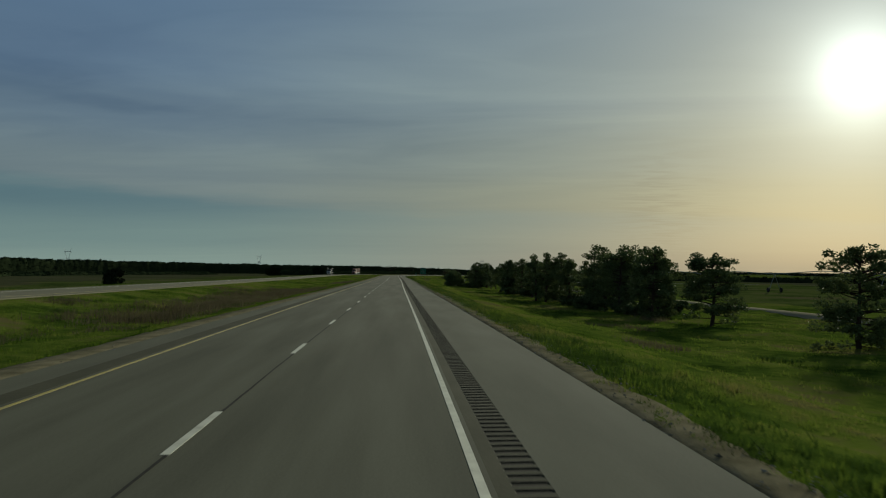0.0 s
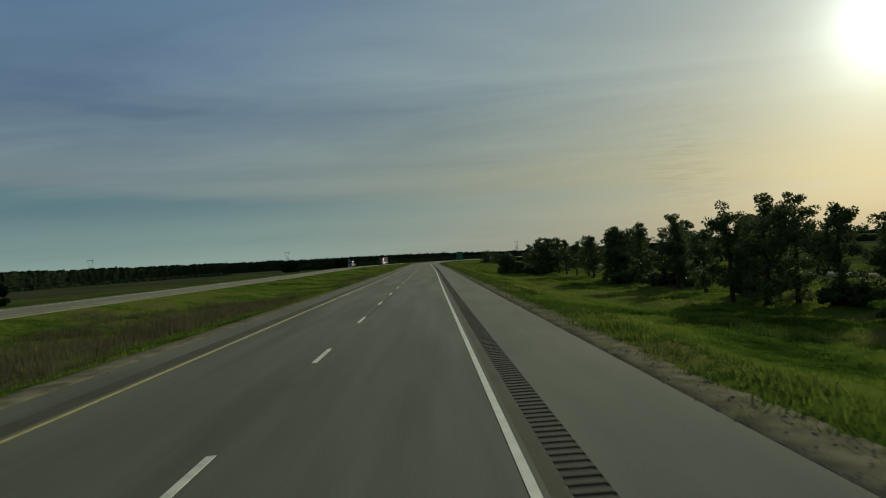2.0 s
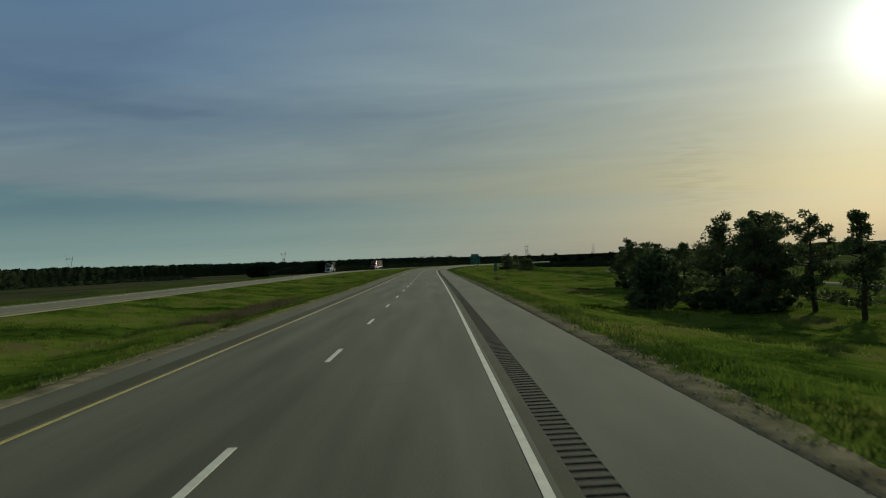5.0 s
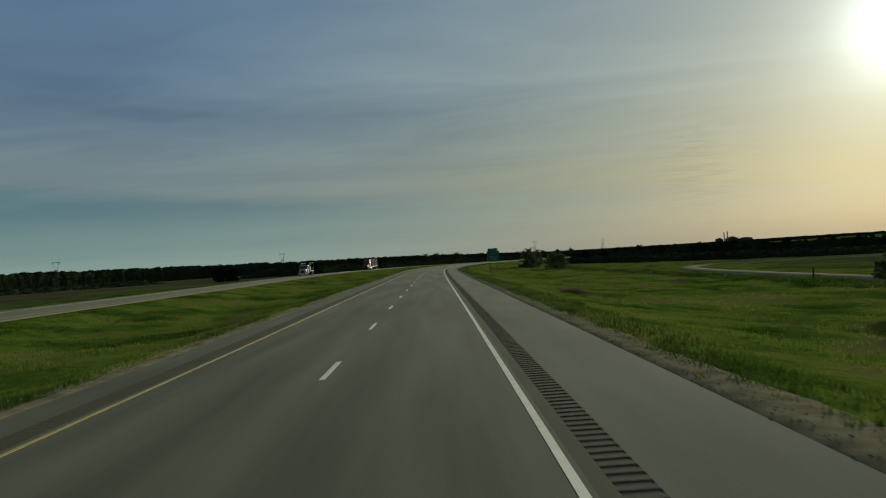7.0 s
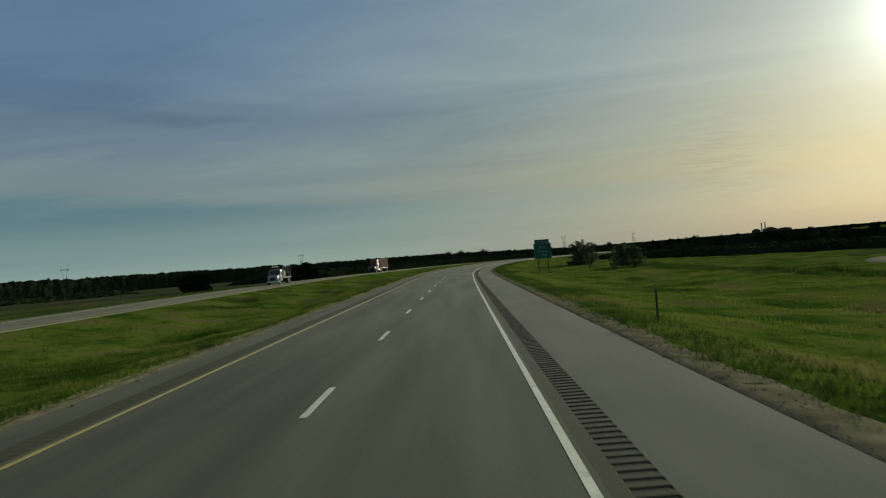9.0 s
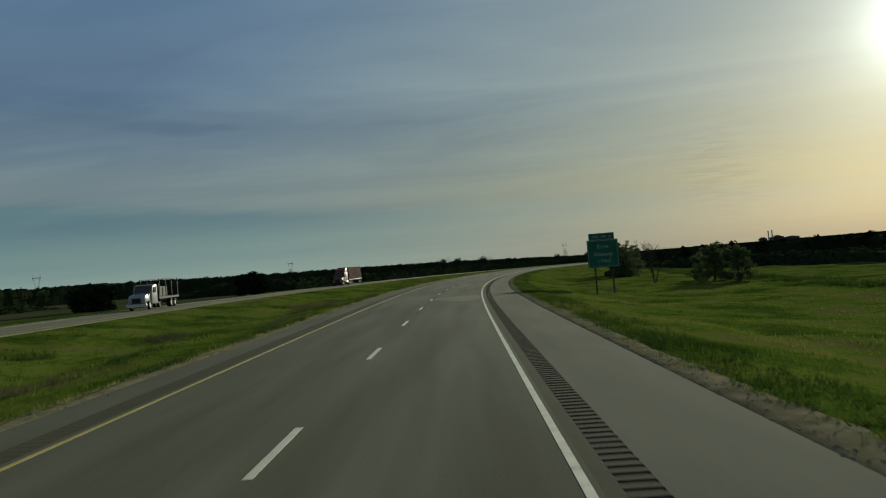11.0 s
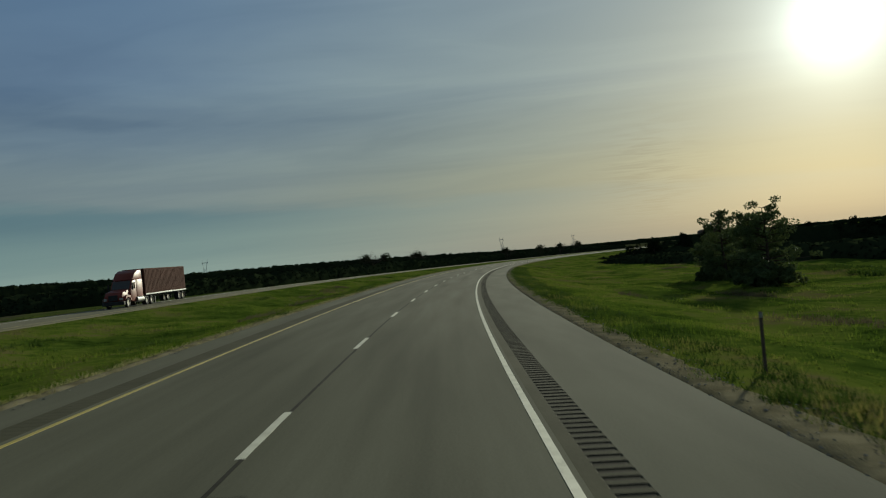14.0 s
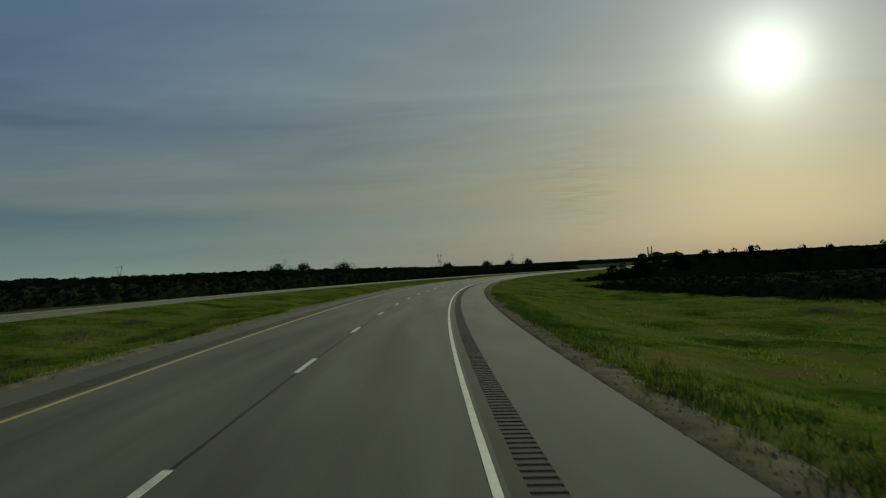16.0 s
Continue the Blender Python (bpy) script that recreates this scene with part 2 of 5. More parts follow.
WEED = material("weed_leaves", [(0.0274, 0.0479, 0.0091), (0.0513, 0.0855, 0.0148), (0.0798, 0.114, 0.0228)], scale=0.5, fine=3.0, rough=0.85, rand=0.15, through_light=0.25, spec=0.05)
REED = material("dead_reeds", [(0.0554, 0.0463, 0.0252), (0.0961, 0.0814, 0.047), (0.1368, 0.1237, 0.0714)], scale=0.3, fine=2.0, rough=1.0, rand=0.2, through_light=0.25, spec=0.0)
NEEDLE = material("pine_needles", [(0.046, 0.068, 0.027), (0.074, 0.100, 0.037), (0.108, 0.132, 0.048)], scale=0.5, fine=6.0, rough=0.75, rand=0.2, through_light=0.2, spec=0.12, stops=[0.35, 0.6, 0.85])
# leaf colour lowered to near black: the crowns' self-shadow is put into it
FAR_LEAF_SHADED = material("shaded_distant_foliage", [(0.013, 0.02, 0.01), (0.02, 0.028, 0.013), (0.027, 0.036, 0.017)], scale=0.04, fine=0.5, rough=1.0, rand=0.2, through_light=0.0, spec=0.0)
BARK = material("pine_bark", [(0.035, 0.026, 0.02), (0.075, 0.055, 0.04)], scale=3.0, fine=20.0, rough=0.95, bump=0.6, spec=0.1)
DRY = material("dry_twigs", [(0.1033, 0.0768, 0.0493), (0.1636, 0.1281, 0.0806), (0.2066, 0.1708, 0.1074)], scale=1.0, fine=6.0, rough=1.0, rand=0.2, through_light=0.2, spec=0.0)
DRY_DARK = material("dark_twigs", [(0.0270, 0.0315, 0.0162), (0.0450, 0.0525, 0.0252)], scale=1.0, fine=6.0, rough=1.0, rand=0.2, through_light=0.1, spec=0.0)
PASTURE = material("rough_pasture", [(0.0234, 0.0379, 0.0096), (0.0452, 0.0632, 0.016), (0.0686, 0.0829, 0.024), (0.0819, 0.0711, 0.0384)], scale=0.05, fine=0.6, rough=1.0, bump=0.3, spec=0.0, stops=[0.44, 0.6, 0.72, 0.86])
FIELD = material("dark_field", [(0.0323, 0.0454, 0.0166), (0.0556, 0.0581, 0.0294), (0.0807, 0.0727, 0.046)], scale=0.02, fine=0.4, rough=1.0, spec=0.0)
SIGN_GREEN = material("sign_green", [(0.01, 0.085, 0.05), (0.016, 0.115, 0.07)], scale=1.5, fine=30.0, rough=0.5, spec=0.3)
SIGN_WHITE = material("sign_white", [(0.2500, 0.2700, 0.2500), (0.3300, 0.3500, 0.3300)], scale=3.0, rough=0.5)
STEEL = material("grey_galvanised_steel", [(0.16, 0.165, 0.16), (0.26, 0.265, 0.26)], scale=4.0, rough=0.5, metal=0.6)
RUSTED = material("brown_weathered_steel", [(0.06, 0.045, 0.035), (0.1, 0.075, 0.055)], scale=4.0, rough=0.8, spec=0.2)
MAROON = material("maroon_truck_paint", [(0.13, 0.022, 0.014), (0.18, 0.032, 0.02)], scale=1.0, rough=0.45, spec=0.35)
TRAILER = material("red_brown_trailer_paint", [(0.0574, 0.0213, 0.0139), (0.0861, 0.0328, 0.0213)], scale=0.6, rough=0.85, spec=0.08)
CAB_WHITE = material("white_truck_paint", [(0.2604, 0.2604, 0.252), (0.315, 0.315, 0.3066)], scale=1.0, rough=0.3, spec=0.5)
RUBBER = material("black_rubber", [(0.012, 0.012, 0.012), (0.025, 0.025, 0.024)], scale=5.0, rough=0.85)
DARK = material("black_chassis", [(0.012, 0.012, 0.013), (0.03, 0.03, 0.03)], scale=3.0, rough=0.7)
CHROME = material("brushed_chrome", [(0.5, 0.5, 0.5), (0.6, 0.6, 0.6)], scale=5.0, rough=0.25, metal=1.0)
GLASS = material("dark_truck_glass", [(0.01, 0.012, 0.014), (0.016, 0.018, 0.02)], rough=0.06, spec=0.8)
# steel grey raised to stand for distance haze, which is only in this colour
LATTICE = material("hazy_lattice_steel", [(0.24, 0.26, 0.27), (0.32, 0.34, 0.35)], rough=0.7)

# ---- road line ----
S_CURVE = np.array((0, 130, 200, 260, 320, 380, 440, 500, 560, 640, 760, 1100, 1250, 3000.0))
CURVE = np.array((-0.078, 0.064, -0.093, -0.049, 0.068, 0.122, 1.029, 0.839, 0.895, 1.061, 1.061, 1.061, 0, 0)) * 1e-3
S_GRADE = np.array((-20, 0, 150, 300, 450, 600, 800, 1100.0))
GRADE = np.array((0, 0.0, -1.3, -2.54, -3.86, -5.2, -7.63, -11.28))
S_BANK = np.array((0, 250, 350, 450, 700, 1100.0))
BANK = np.array((0.0129, 0.0105, -0.005, -0.0408, -0.0311, -0.02))
ST = np.arange(-400.0, 3000.0, 4.0)
_k = np.where(ST < 0, CURVE[0], np.interp(ST, S_CURVE, CURVE))
HEAD = np.cumsum(_k) * 4
HEAD -= np.interp(0, ST, HEAD)
RX, RY = np.cumsum(np.sin(HEAD)) * 4, np.cumsum(np.cos(HEAD)) * 4
RX -= np.interp(0, ST, RX)
RY -= np.interp(0, ST, RY)
_ker = np.hanning(41)
RZ = np.convolve(np.pad(np.interp(ST, S_GRADE, GRADE), 20, mode="edge"), _ker / _ker.sum(), "valid")


def road_z(s, lat):
    return np.interp(s, ST, RZ) + np.interp(s, S_BANK, BANK) * np.clip(lat, -9.5, 3.0)


def spot(s, lat, dz=0.0):
    """World place of a point: metres along the road, metres right of the white edge line, height over the road."""
    s, lat = np.asarray(s, float), np.asarray(lat, float)
    h = np.interp(s, ST, HEAD)
    return np.stack(np.broadcast_arrays(np.interp(s, ST, RX) + lat * np.cos(h), np.interp(s, ST, RY) - lat * np.sin(h), road_z(s, lat) + dz), -1)


PROFILE_LAT = np.array((-3000, -900, -450, -120, -84, -62, -48, -43.0, -31.0, -27, -20, -14, -10.2, -9.4, 3.1, 3.5, 4.8, 11, 18, 30, 41, 100, 250, 900.0))
PROFILE_DZ = np.array((-7, -5, -3.4, -1.7, -1.35, -0.9, -0.3, 0.0, 0.0, -0.5, -1.25, -0.85, -0.12, -0.03, -0.03, -0.06, -0.17, -1.35, -1.9, -2.1, -2.05, -2.4, -2.8, -4.0))


def rough_ground(s, lat):
    a = np.sin(s * 0.21 + lat * 0.35) * np.sin(lat * 0.5 - s * 0.07) + 0.6 * np.sin(s * 0.53 + 1.3 * lat + 2) * np.sin(lat * 0.9 + s * 0.17)
    off = np.minimum(np.abs(lat - 3.2), np.abs(lat + 9.6))
    off = np.where((lat < -28) & (lat > -46), np.minimum(np.abs(lat + 30.5), np.abs(lat + 43.5)) * 0.2, off)
    a = a + 0.45 * np.sin(s * 1.07 + lat * 0.4) * np.sin(lat * 1.5 + s * 0.33 + 1.0)
    return a * 0.15 * np.clip(off / 4, 0, 1)


def ground_dz(s, lat):
    return np.interp(lat, PROFILE_LAT, PROFILE_DZ) + rough_ground(np.asarray(s, float), np.asarray(lat, float))


# ---- mesh helpers ----
def mesh_object(name, verts, faces, mat, parent=None, label="", smooth=False, uv=None):
    me = bpy.data.meshes.new(name)
    me.from_pydata([tuple(v) for v in verts] if not isinstance(verts, np.ndarray) else verts.tolist(), [], faces if isinstance(faces, list) else faces.tolist())
    me.materials.append(mat)
    if smooth:
        me.polygons.foreach_set("use_smooth", [True] * len(me.polygons))
    if uv is not None:
        layer = me.uv_layers.new(name="UVMap")
        idx = np.empty(len(me.loops), int)
        me.loops.foreach_get("vertex_index", idx)
        layer.data.foreach_set("uv", np.asarray(uv, float)[idx].ravel())
    me.update()
    ob = new(name, me)
    if parent is not None:
        ob.parent = parent
    if label:
        ob["label"] = label
    return ob


def part(name, bm, mat, parent, label="", smooth=False):
    me = bpy.data.meshes.new(name)
    bm.to_mesh(me)
    bm.free()
    me.materials.append(mat)
    if smooth:
        me.polygons.foreach_set("use_smooth", [True] * len(me.polygons))
    ob = new(name, me)
    ob.parent = parent
    if label:
        ob["label"] = label
    return ob


def box_bm(x0, x1, y0, y1, z0, z1, bevel=0.0, bm=None):
    bm = bm or bmesh.new()
    r = bmesh.ops.create_cube(bm, size=1)
    bmesh.ops.transform(bm, verts=r["verts"], matrix=Matrix.LocRotScale(((x0 + x1) / 2, (y0 + y1) / 2, (z0 + z1) / 2), None, (x1 - x0, y1 - y0, z1 - z0)))
    if bevel:
        edges = list({e for v in r["verts"] for e in v.link_edges})
        bmesh.ops.bevel(bm, geom=edges, offset=bevel, segments=2, affect="EDGES", profile=0.5)
    return bm


def tube_bm(p0, p1, r0, r1, n=8, bm=None):
    bm = bm or bmesh.new()
    p0, p1 = Vector(p0), Vector(p1)
    d = p1 - p0
    q = d.to_track_quat("Z", "Y").to_matrix().to_4x4()
    bmesh.ops.create_cone(bm, cap_ends=True, segments=n, radius1=r0, radius2=r1, depth=d.length, matrix=Matrix.Translation((p0 + p1) / 2) @ q)
    return bm


def grid_strip(name, ss, lats, dzs, mat, parent=None, label="", smooth=True):
    """A sheet over (s, lat); dzs: height over the road at each lat, or an array for all."""
    ss, lats = np.asarray(ss, float), np.asarray(lats, float)
    S, A = np.meshgrid(ss, lats, indexing="ij")
    D = np.broadcast_to(np.asarray(dzs, float), S.shape)
    v = spot(S, A, D).reshape(-1, 3)
    n, m = S.shape
    i = (np.arange(n - 1)[:, None] * m + np.arange(m - 1)[None, :]).ravel()
    f = np.stack([i, i + 1, i + m + 1, i + m], -1)
    return mesh_object(name, v, f, mat, parent, label, smooth, uv=np.stack([A.ravel(), S.ravel()], -1))


# ---- ground ----
def build_ground():
    lats = np.concatenate([[-3000, -2000, -1300, -900, -650, -520, -450, -380, -300, -220, -160, -130, -115, -108, -102, -96, -90, -84, -78, -72, -66], np.arange(-60, -46, 2.0), [-45, -44, -43.4, -42.9, -37, -31.1, -30.6], np.arange(-30, -10, 0.8), [-9.9, -9.4, -8.7, -6, -2, 2.4, 3.1, 3.5], np.arange(4.0, 20, 0.8), np.arange(20, 46, 2.0), [49, 52, 55, 58, 61, 64, 67, 70, 73, 76, 80, 90, 120, 150, 170, 180, 190, 200, 215, 250, 300, 380, 480, 620, 800]])
    ss = np.concatenate([np.arange(-400, -40, 40.0), np.arange(-40, 720, 2.0), np.arange(720, 1100, 10.0), np.arange(1100, 2990, 60.0)])
    S, A = np.meshgrid(ss, lats, indexing="ij")
    D = ground_dz(S, A)
    D = np.where((A > -9.2) & (A < 2.9), -0.25, D)
    D = np.where((A > -43.2) & (A < -30.8), -0.25, D)
    far = np.clip((np.abs(A) - 60) / 200, 0, 1)
    D = D + np.where(A < 0, far, 0.0) * 1.2 * np.sin(S * 0.004 + A * 0.006)
    D = D - 9.0 * np.clip((A - 330) / 300, 0, 1) * np.clip((1500 - S) / 500, 0, 1)
    D = D - 14.0 * np.clip((S - 1150) / 300, 0, 1) * np.clip((A - 60) / 150, 0, 1)
    ob = grid_strip("ground", ss, lats, D, SOIL)
    ob.data.materials.append(FIELD)
    ob.data.materials.append(PASTURE)
    m = len(lats)
    mid = np.repeat(((lats[:-1] + lats[1:]) / 2)[None, :], len(ss) - 1, 0)
    along = np.repeat(ss[:-1][:, None], m - 1, 1)
    wander = 7 * np.sin(along * 0.031) + 6 * np.sin(along * 0.083 + 1.0)
    left, right = mid + wander, mid - wander
    slot = np.zeros(mid.shape, int)
    slot[(left < -50) & (mid < -50)] = 2
    slot[(right > 62) & (mid > 47)] = 2
    slot[(left < -92) | (right > 190)] = 1
    ob.data.polygons.foreach_set("material_index", slot.ravel())
    return tagged(ob, "rolling green roadside ground with dark fields beyond", "ground", kind="structure")


build_ground()
S_ROAD = np.concatenate([np.arange(-80, 720, 2.0), np.arange(720, 1240, 8.0)])


def thick_strip(name, s, l0, l1, top, mat, parent=None, label="", depth=0.2, cols=2):
    lats = [l0, *np.linspace(l0, l1, cols), l1]
    return grid_strip(name, s, lats, [top - depth] + [top] * cols + [top - depth], mat, parent, label, smooth=False)


def inner_reach(s):
    """Width of the bare gravel beside the inner shoulder."""
    return np.interp(s, (0, 90, 245, 418, 520, 700), (1.35, 1.2, 0.42, 0.12, 0.22, 0.3))


def build_roads():
    road = thick_strip("road", S_ROAD, -7.50, 0.12, 0.0, ASPHALT, cols=5)
    thick_strip("joint_band", S_ROAD, 0.12, 0.305, 0.0, BAND, road, "darker asphalt band outside the edge line")
    tagged(road, "grey worn two-lane highway pavement", "road", kind="structure")
    thick_strip("shoulder", S_ROAD, 0.715, 2.74, 0.0, SHOULDER, road, "paved outer shoulder")
    thick_strip("inner_shoulder", S_ROAD, -9.05, -8.05, 0.0, SHOULDER, road, "narrow paved inner shoulder")
    for name, a, b in (("rumble_strip", 0.305, 0.715), ("inner_rumble_strip", -8.05, -7.50)):
        s = np.arange(-10, 690, 0.305)
        prof = np.array((0.0, 0.04, 0.06, 0.12, 0.17, 0.19))
        dz = np.array((0.0, 0.0, -0.009, -0.013, -0.009, 0.0)) * (1.0 if a > 0 else 0.25)
        ss = (s[:, None] + prof[None, :]).ravel()
        zz = np.tile(dz, len(s))
        inner = a + 0.02, b - 0.02
        lat = np.array((a, inner[0], inner[1], b))
        D = np.stack([np.zeros_like(zz), zz, zz, np.zeros_like(zz)], -1)
        ob = grid_strip(name, ss, lat, D, RUMBLE if a > 0 else BAND, road, "row of milled grooves in dark asphalt", smooth=False)
        # outer grooves get the colour with recess shade in it
        ob.data.materials.append(GROOVE_SHADE if a > 0 else BAND)
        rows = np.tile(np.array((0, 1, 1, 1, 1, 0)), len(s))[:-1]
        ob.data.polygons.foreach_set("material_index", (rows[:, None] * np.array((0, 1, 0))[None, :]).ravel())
        ob["kind"] = "stuff"
        far = np.arange(689.9, 1240, 8.0)
        thick_strip("far_" + name, far, a, b, 0.0, RUMBLE, road)
        thick_strip("far_" + name, np.arange(-80, -9.9, 5.0), a, b, 0.0, RUMBLE, road)
    thick_strip("edge_line", S_ROAD, -0.06, 0.05, 0.005, WHITE, road, "solid white edge line", depth=0.005)
    thick_strip("yellow_line", S_ROAD, -7.37, -7.275, 0.005, YELLOW, road, "solid yellow edge line", depth=0.005)
    # one dash every forty feet
    for k in range(-3, 62):
        s = 10.37 + 12.192 * k
        thick_strip("lane_dash", np.linspace(s, s + 3.05, 4), -3.745, -3.62, 0.005, WHITE, road, depth=0.005)
    # tar-sealed joint beside the dashes
    rng = np.random.RandomState(3)
    for a, b in ((-40, 70), (96, 150), (396, 700)):
        s = np.arange(a, b, 1.0)
        c = -3.59 + 0.012 * np.cumsum(rng.randn(len(s))) * 0.4
        w = (0.018 if b < 200 else 0.024) + 0.014 * np.convolve(rng.rand(len(s) + 4), np.ones(5) / 5, "valid")
        D = np.stack([c - w, c + w], -1)
        pts = np.stack([spot(s, D[:, 0], 0.004), spot(s, D[:, 1], 0.004)], 1).reshape(-1, 3)
        i = np.arange(len(s) - 1) * 2
        mesh_object("joint_seal", pts, np.stack([i, i + 1, i + 3, i + 2], -1), TAR, road, "black tar joint line", uv=np.stack([D.ravel(), np.repeat(s, 2)], -1))
    for k in range(26):
        s0, l0 = rng.uniform(20, 560), rng.uniform(-7, 2.4)
        n = rng.randint(6, 22)
        lat = l0 + np.cumsum(rng.uniform(0.05, 0.14, n)) * rng.choice((-1, 1)) * (1 if k % 3 else 0.15)
        s = s0 + np.cumsum(rng.randn(n) * 0.06 + (0.0 if k % 3 else 0.25))
        w = rng.uniform(0.004, 0.011, n)
        pts = np.stack([spot(s - w, lat, 0.004), spot(s + w, lat, 0.004)], 1).reshape(-1, 3)
        i = np.arange(n - 1) * 2
        mesh_object("crack", pts, np.stack([i, i + 1, i + 3, i + 2], -1), TAR, road, "thin dark crack", uv=np.stack([np.repeat(lat, 2), np.repeat(s, 2)], -1))
    # pale stretch with ragged ends
    rng = np.random.RandomState(17)
    s = np.arange(409.4, 419.6, 0.25)
    wob = np.convolve(rng.randn(len(s) + 6), np.hanning(9)[1:-1] / 3.0, "valid")
    lo = np.interp(s, (409.4, 410.6, 411.4, 413.2, 415.4, 416.6, 417.6, 418.6, 419.4), (-1.5, -2.4, -2.6, -3.5, -3.5, -3.5, -2.6, -1.6, -0.9)) + 0.12 * wob
    hi = np.interp(s, (409.4, 410.6, 411.4, 418.2, 419.4), (-0.9, -0.75, -0.2, -0.1, -0.25)) + 0.05 * wob[::-1]
    cols = np.linspace(0, 1, 5)
    A = np.clip(lo[:, None] * (1 - cols) + hi[:, None] * cols, -3.55, -0.1)
    S = np.repeat(s[:, None], 5, 1)
    k = (np.arange(len(s) - 1)[:, None] * 5 + np.arange(4)[None, :]).ravel()
    mesh_object("road_patch", spot(S, A, 0.004).reshape(-1, 3), np.stack([k, k + 1, k + 6, k + 5], -1), PALE_PATCH, road, "paler ragged-ended stretch of pavement", uv=np.stack([A.ravel(), S.ravel()], -1))
    # gravel edges
    s = np.arange(-60, 720, 0.5)
    rng = np.random.RandomState(5)
    soft = np.convolve(rng.randn(len(s) + 24), np.hanning(25) / np.hanning(25).sum() * 2.0, "valid")
    for name, side, edge in (("gravel_edge", 1, 2.72), ("inner_gravel_edge", -1, -9.0)):
        soft = soft[::-1]
        reach = np.clip((1.0 if side > 0 else inner_reach(s) + 0.15) + (0.32 if side > 0 else 0.16) * soft + 0.04 * rng.randn(len(s)), 0.25, 1.8)
        cols = np.array((0.0, 0.05, 0.3, 0.6, 0.85, 1.0))
        A = edge + side * reach[:, None] * cols[None, :]
        S = np.repeat(s[:, None], len(cols), 1)
        D = np.interp(A, PROFILE_LAT, PROFILE_DZ) + (np.array((-0.03, 0.012, 0.022, 0.02, 0.008, -0.05)) if side > 0 else np.array((-0.03, 0.014, 0.035, 0.06, 0.06, -0.04)))[None, :] + 0.008 * rng.randn(*A.shape)
        n, m = A.shape
        k = (np.arange(n - 1)[:, None] * m + np.arange(m - 1)[None, :]).ravel()
        F = np.stack([k, k + 1, k + m + 1, k + m], -1)
        g = mesh_object(name, spot(S, A, D).reshape(-1, 3), F if side > 0 else F[:, ::-1], GRAVEL, smooth=True)
        tagged(g, "crumbling gravel strip along the pavement edge", "gravel", kind="structure")
    # loose stones lying on both gravel edges
    rng = np.random.RandomState(19)
    for name, side, count in (("gravel_stones", 1, 11000), ("inner_gravel_stones", -1, 5000)):
        s = rng.uniform(0, 600, count)
        off = rng.rand(count) ** 1.3
        A = 2.74 + 1.05 * off if side > 0 else -8.85 - (0.35 + inner_reach(s)) * off
        r = rng.uniform(0.010, 0.030, count) * np.where(rng.rand(count) < 0.08, 1.7, 1.0)
        P = spot(s, A, np.interp(A, PROFILE_LAT, PROFILE_DZ) + 0.02 + 0.3 * r)
        turn = rng.uniform(0, 6.283, count)
        ring = np.stack([np.stack([np.cos(turn + k * 1.571), np.sin(turn + k * 1.571), 0.1 * rng.randn(count)], -1) * (r * rng.uniform(0.7, 1.3, count))[:, None] for k in range(4)], 1)
        tip = np.stack([0.2 * rng.randn(count) * r, 0.2 * rng.randn(count) * r, 0.75 * r], -1)
        V = np.concatenate([P[:, None] + ring, (P + tip)[:, None]], 1).reshape(-1, 3)
        i = np.arange(count)[:, None] * 5
        F = np.concatenate([i + np.array((k, (k + 1) % 4, 4)) for k in range(4)], 0)
        tagged(mesh_object(name, V, F, STONE), "loose grey gravel stones along the pavement edge", "gravel", kind="stuff")
    opp = thick_strip("opposite_road", S_ROAD, -42.6, -31.2, 0.0, FAR_ROAD, cols=4)
    tagged(opp, "pale pavement of the opposite carriageway", "road", kind="structure")
    thick_strip("edge_line", S_ROAD, -33.0, -32.88, 0.005, YELLOW, opp, depth=0.005)
    thick_strip("edge_line", S_ROAD, -40.3, -40.18, 0.005, WHITE, opp, depth=0.005)
    bend = np.array(((-60, 41), (100, 41), (250, 41), (322, 41.2), (356, 42.6), (382, 46), (400, 52), (408, 61), (406, 74), (396, 95), (384, 130), (374, 170)), float)
    run = np.concatenate([[0], np.cumsum(np.hypot(*np.diff(bend, axis=0).T))])
    u = np.arange(0, run[-1], 4.0)
    ker = np.hanning(9) / np.hanning(9).sum()
    cs, cl = (np.convolve(np.pad(np.interp(u, run, bend[:, k]), 4, mode="reflect", reflect_type="odd"), ker, "valid") for k in range(2))
    ds, dl = np.gradient(cs), np.gradient(cl)
    ln = np.hypot(ds, dl)
    off = np.array((-1.9, -1.5, 0, 1.5, 1.9))
    S = cs[:, None] - dl[:, None] / ln[:, None] * off[None, :]
    A = cl[:, None] + ds[:, None] / ln[:, None] * off[None, :]
    D = np.interp(A, PROFILE_LAT, PROFILE_DZ) + np.array((-0.3, 0.16, 0.2, 0.16, -0.3))[None, :]
    k = (np.arange(len(u) - 1)[:, None] * 5 + np.arange(4)[None, :]).ravel()
    lane = mesh_object("frontage_road", spot(S, A, D).reshape(-1, 3), np.stack([k, k + 1, k + 6, k + 5], -1), DIRT_ROAD, smooth=True, uv=np.stack([A.ravel(), S.ravel()], -1))
    tagged(lane, "narrow pale frontage road below the verge", "road", kind="structure")


build_roads()


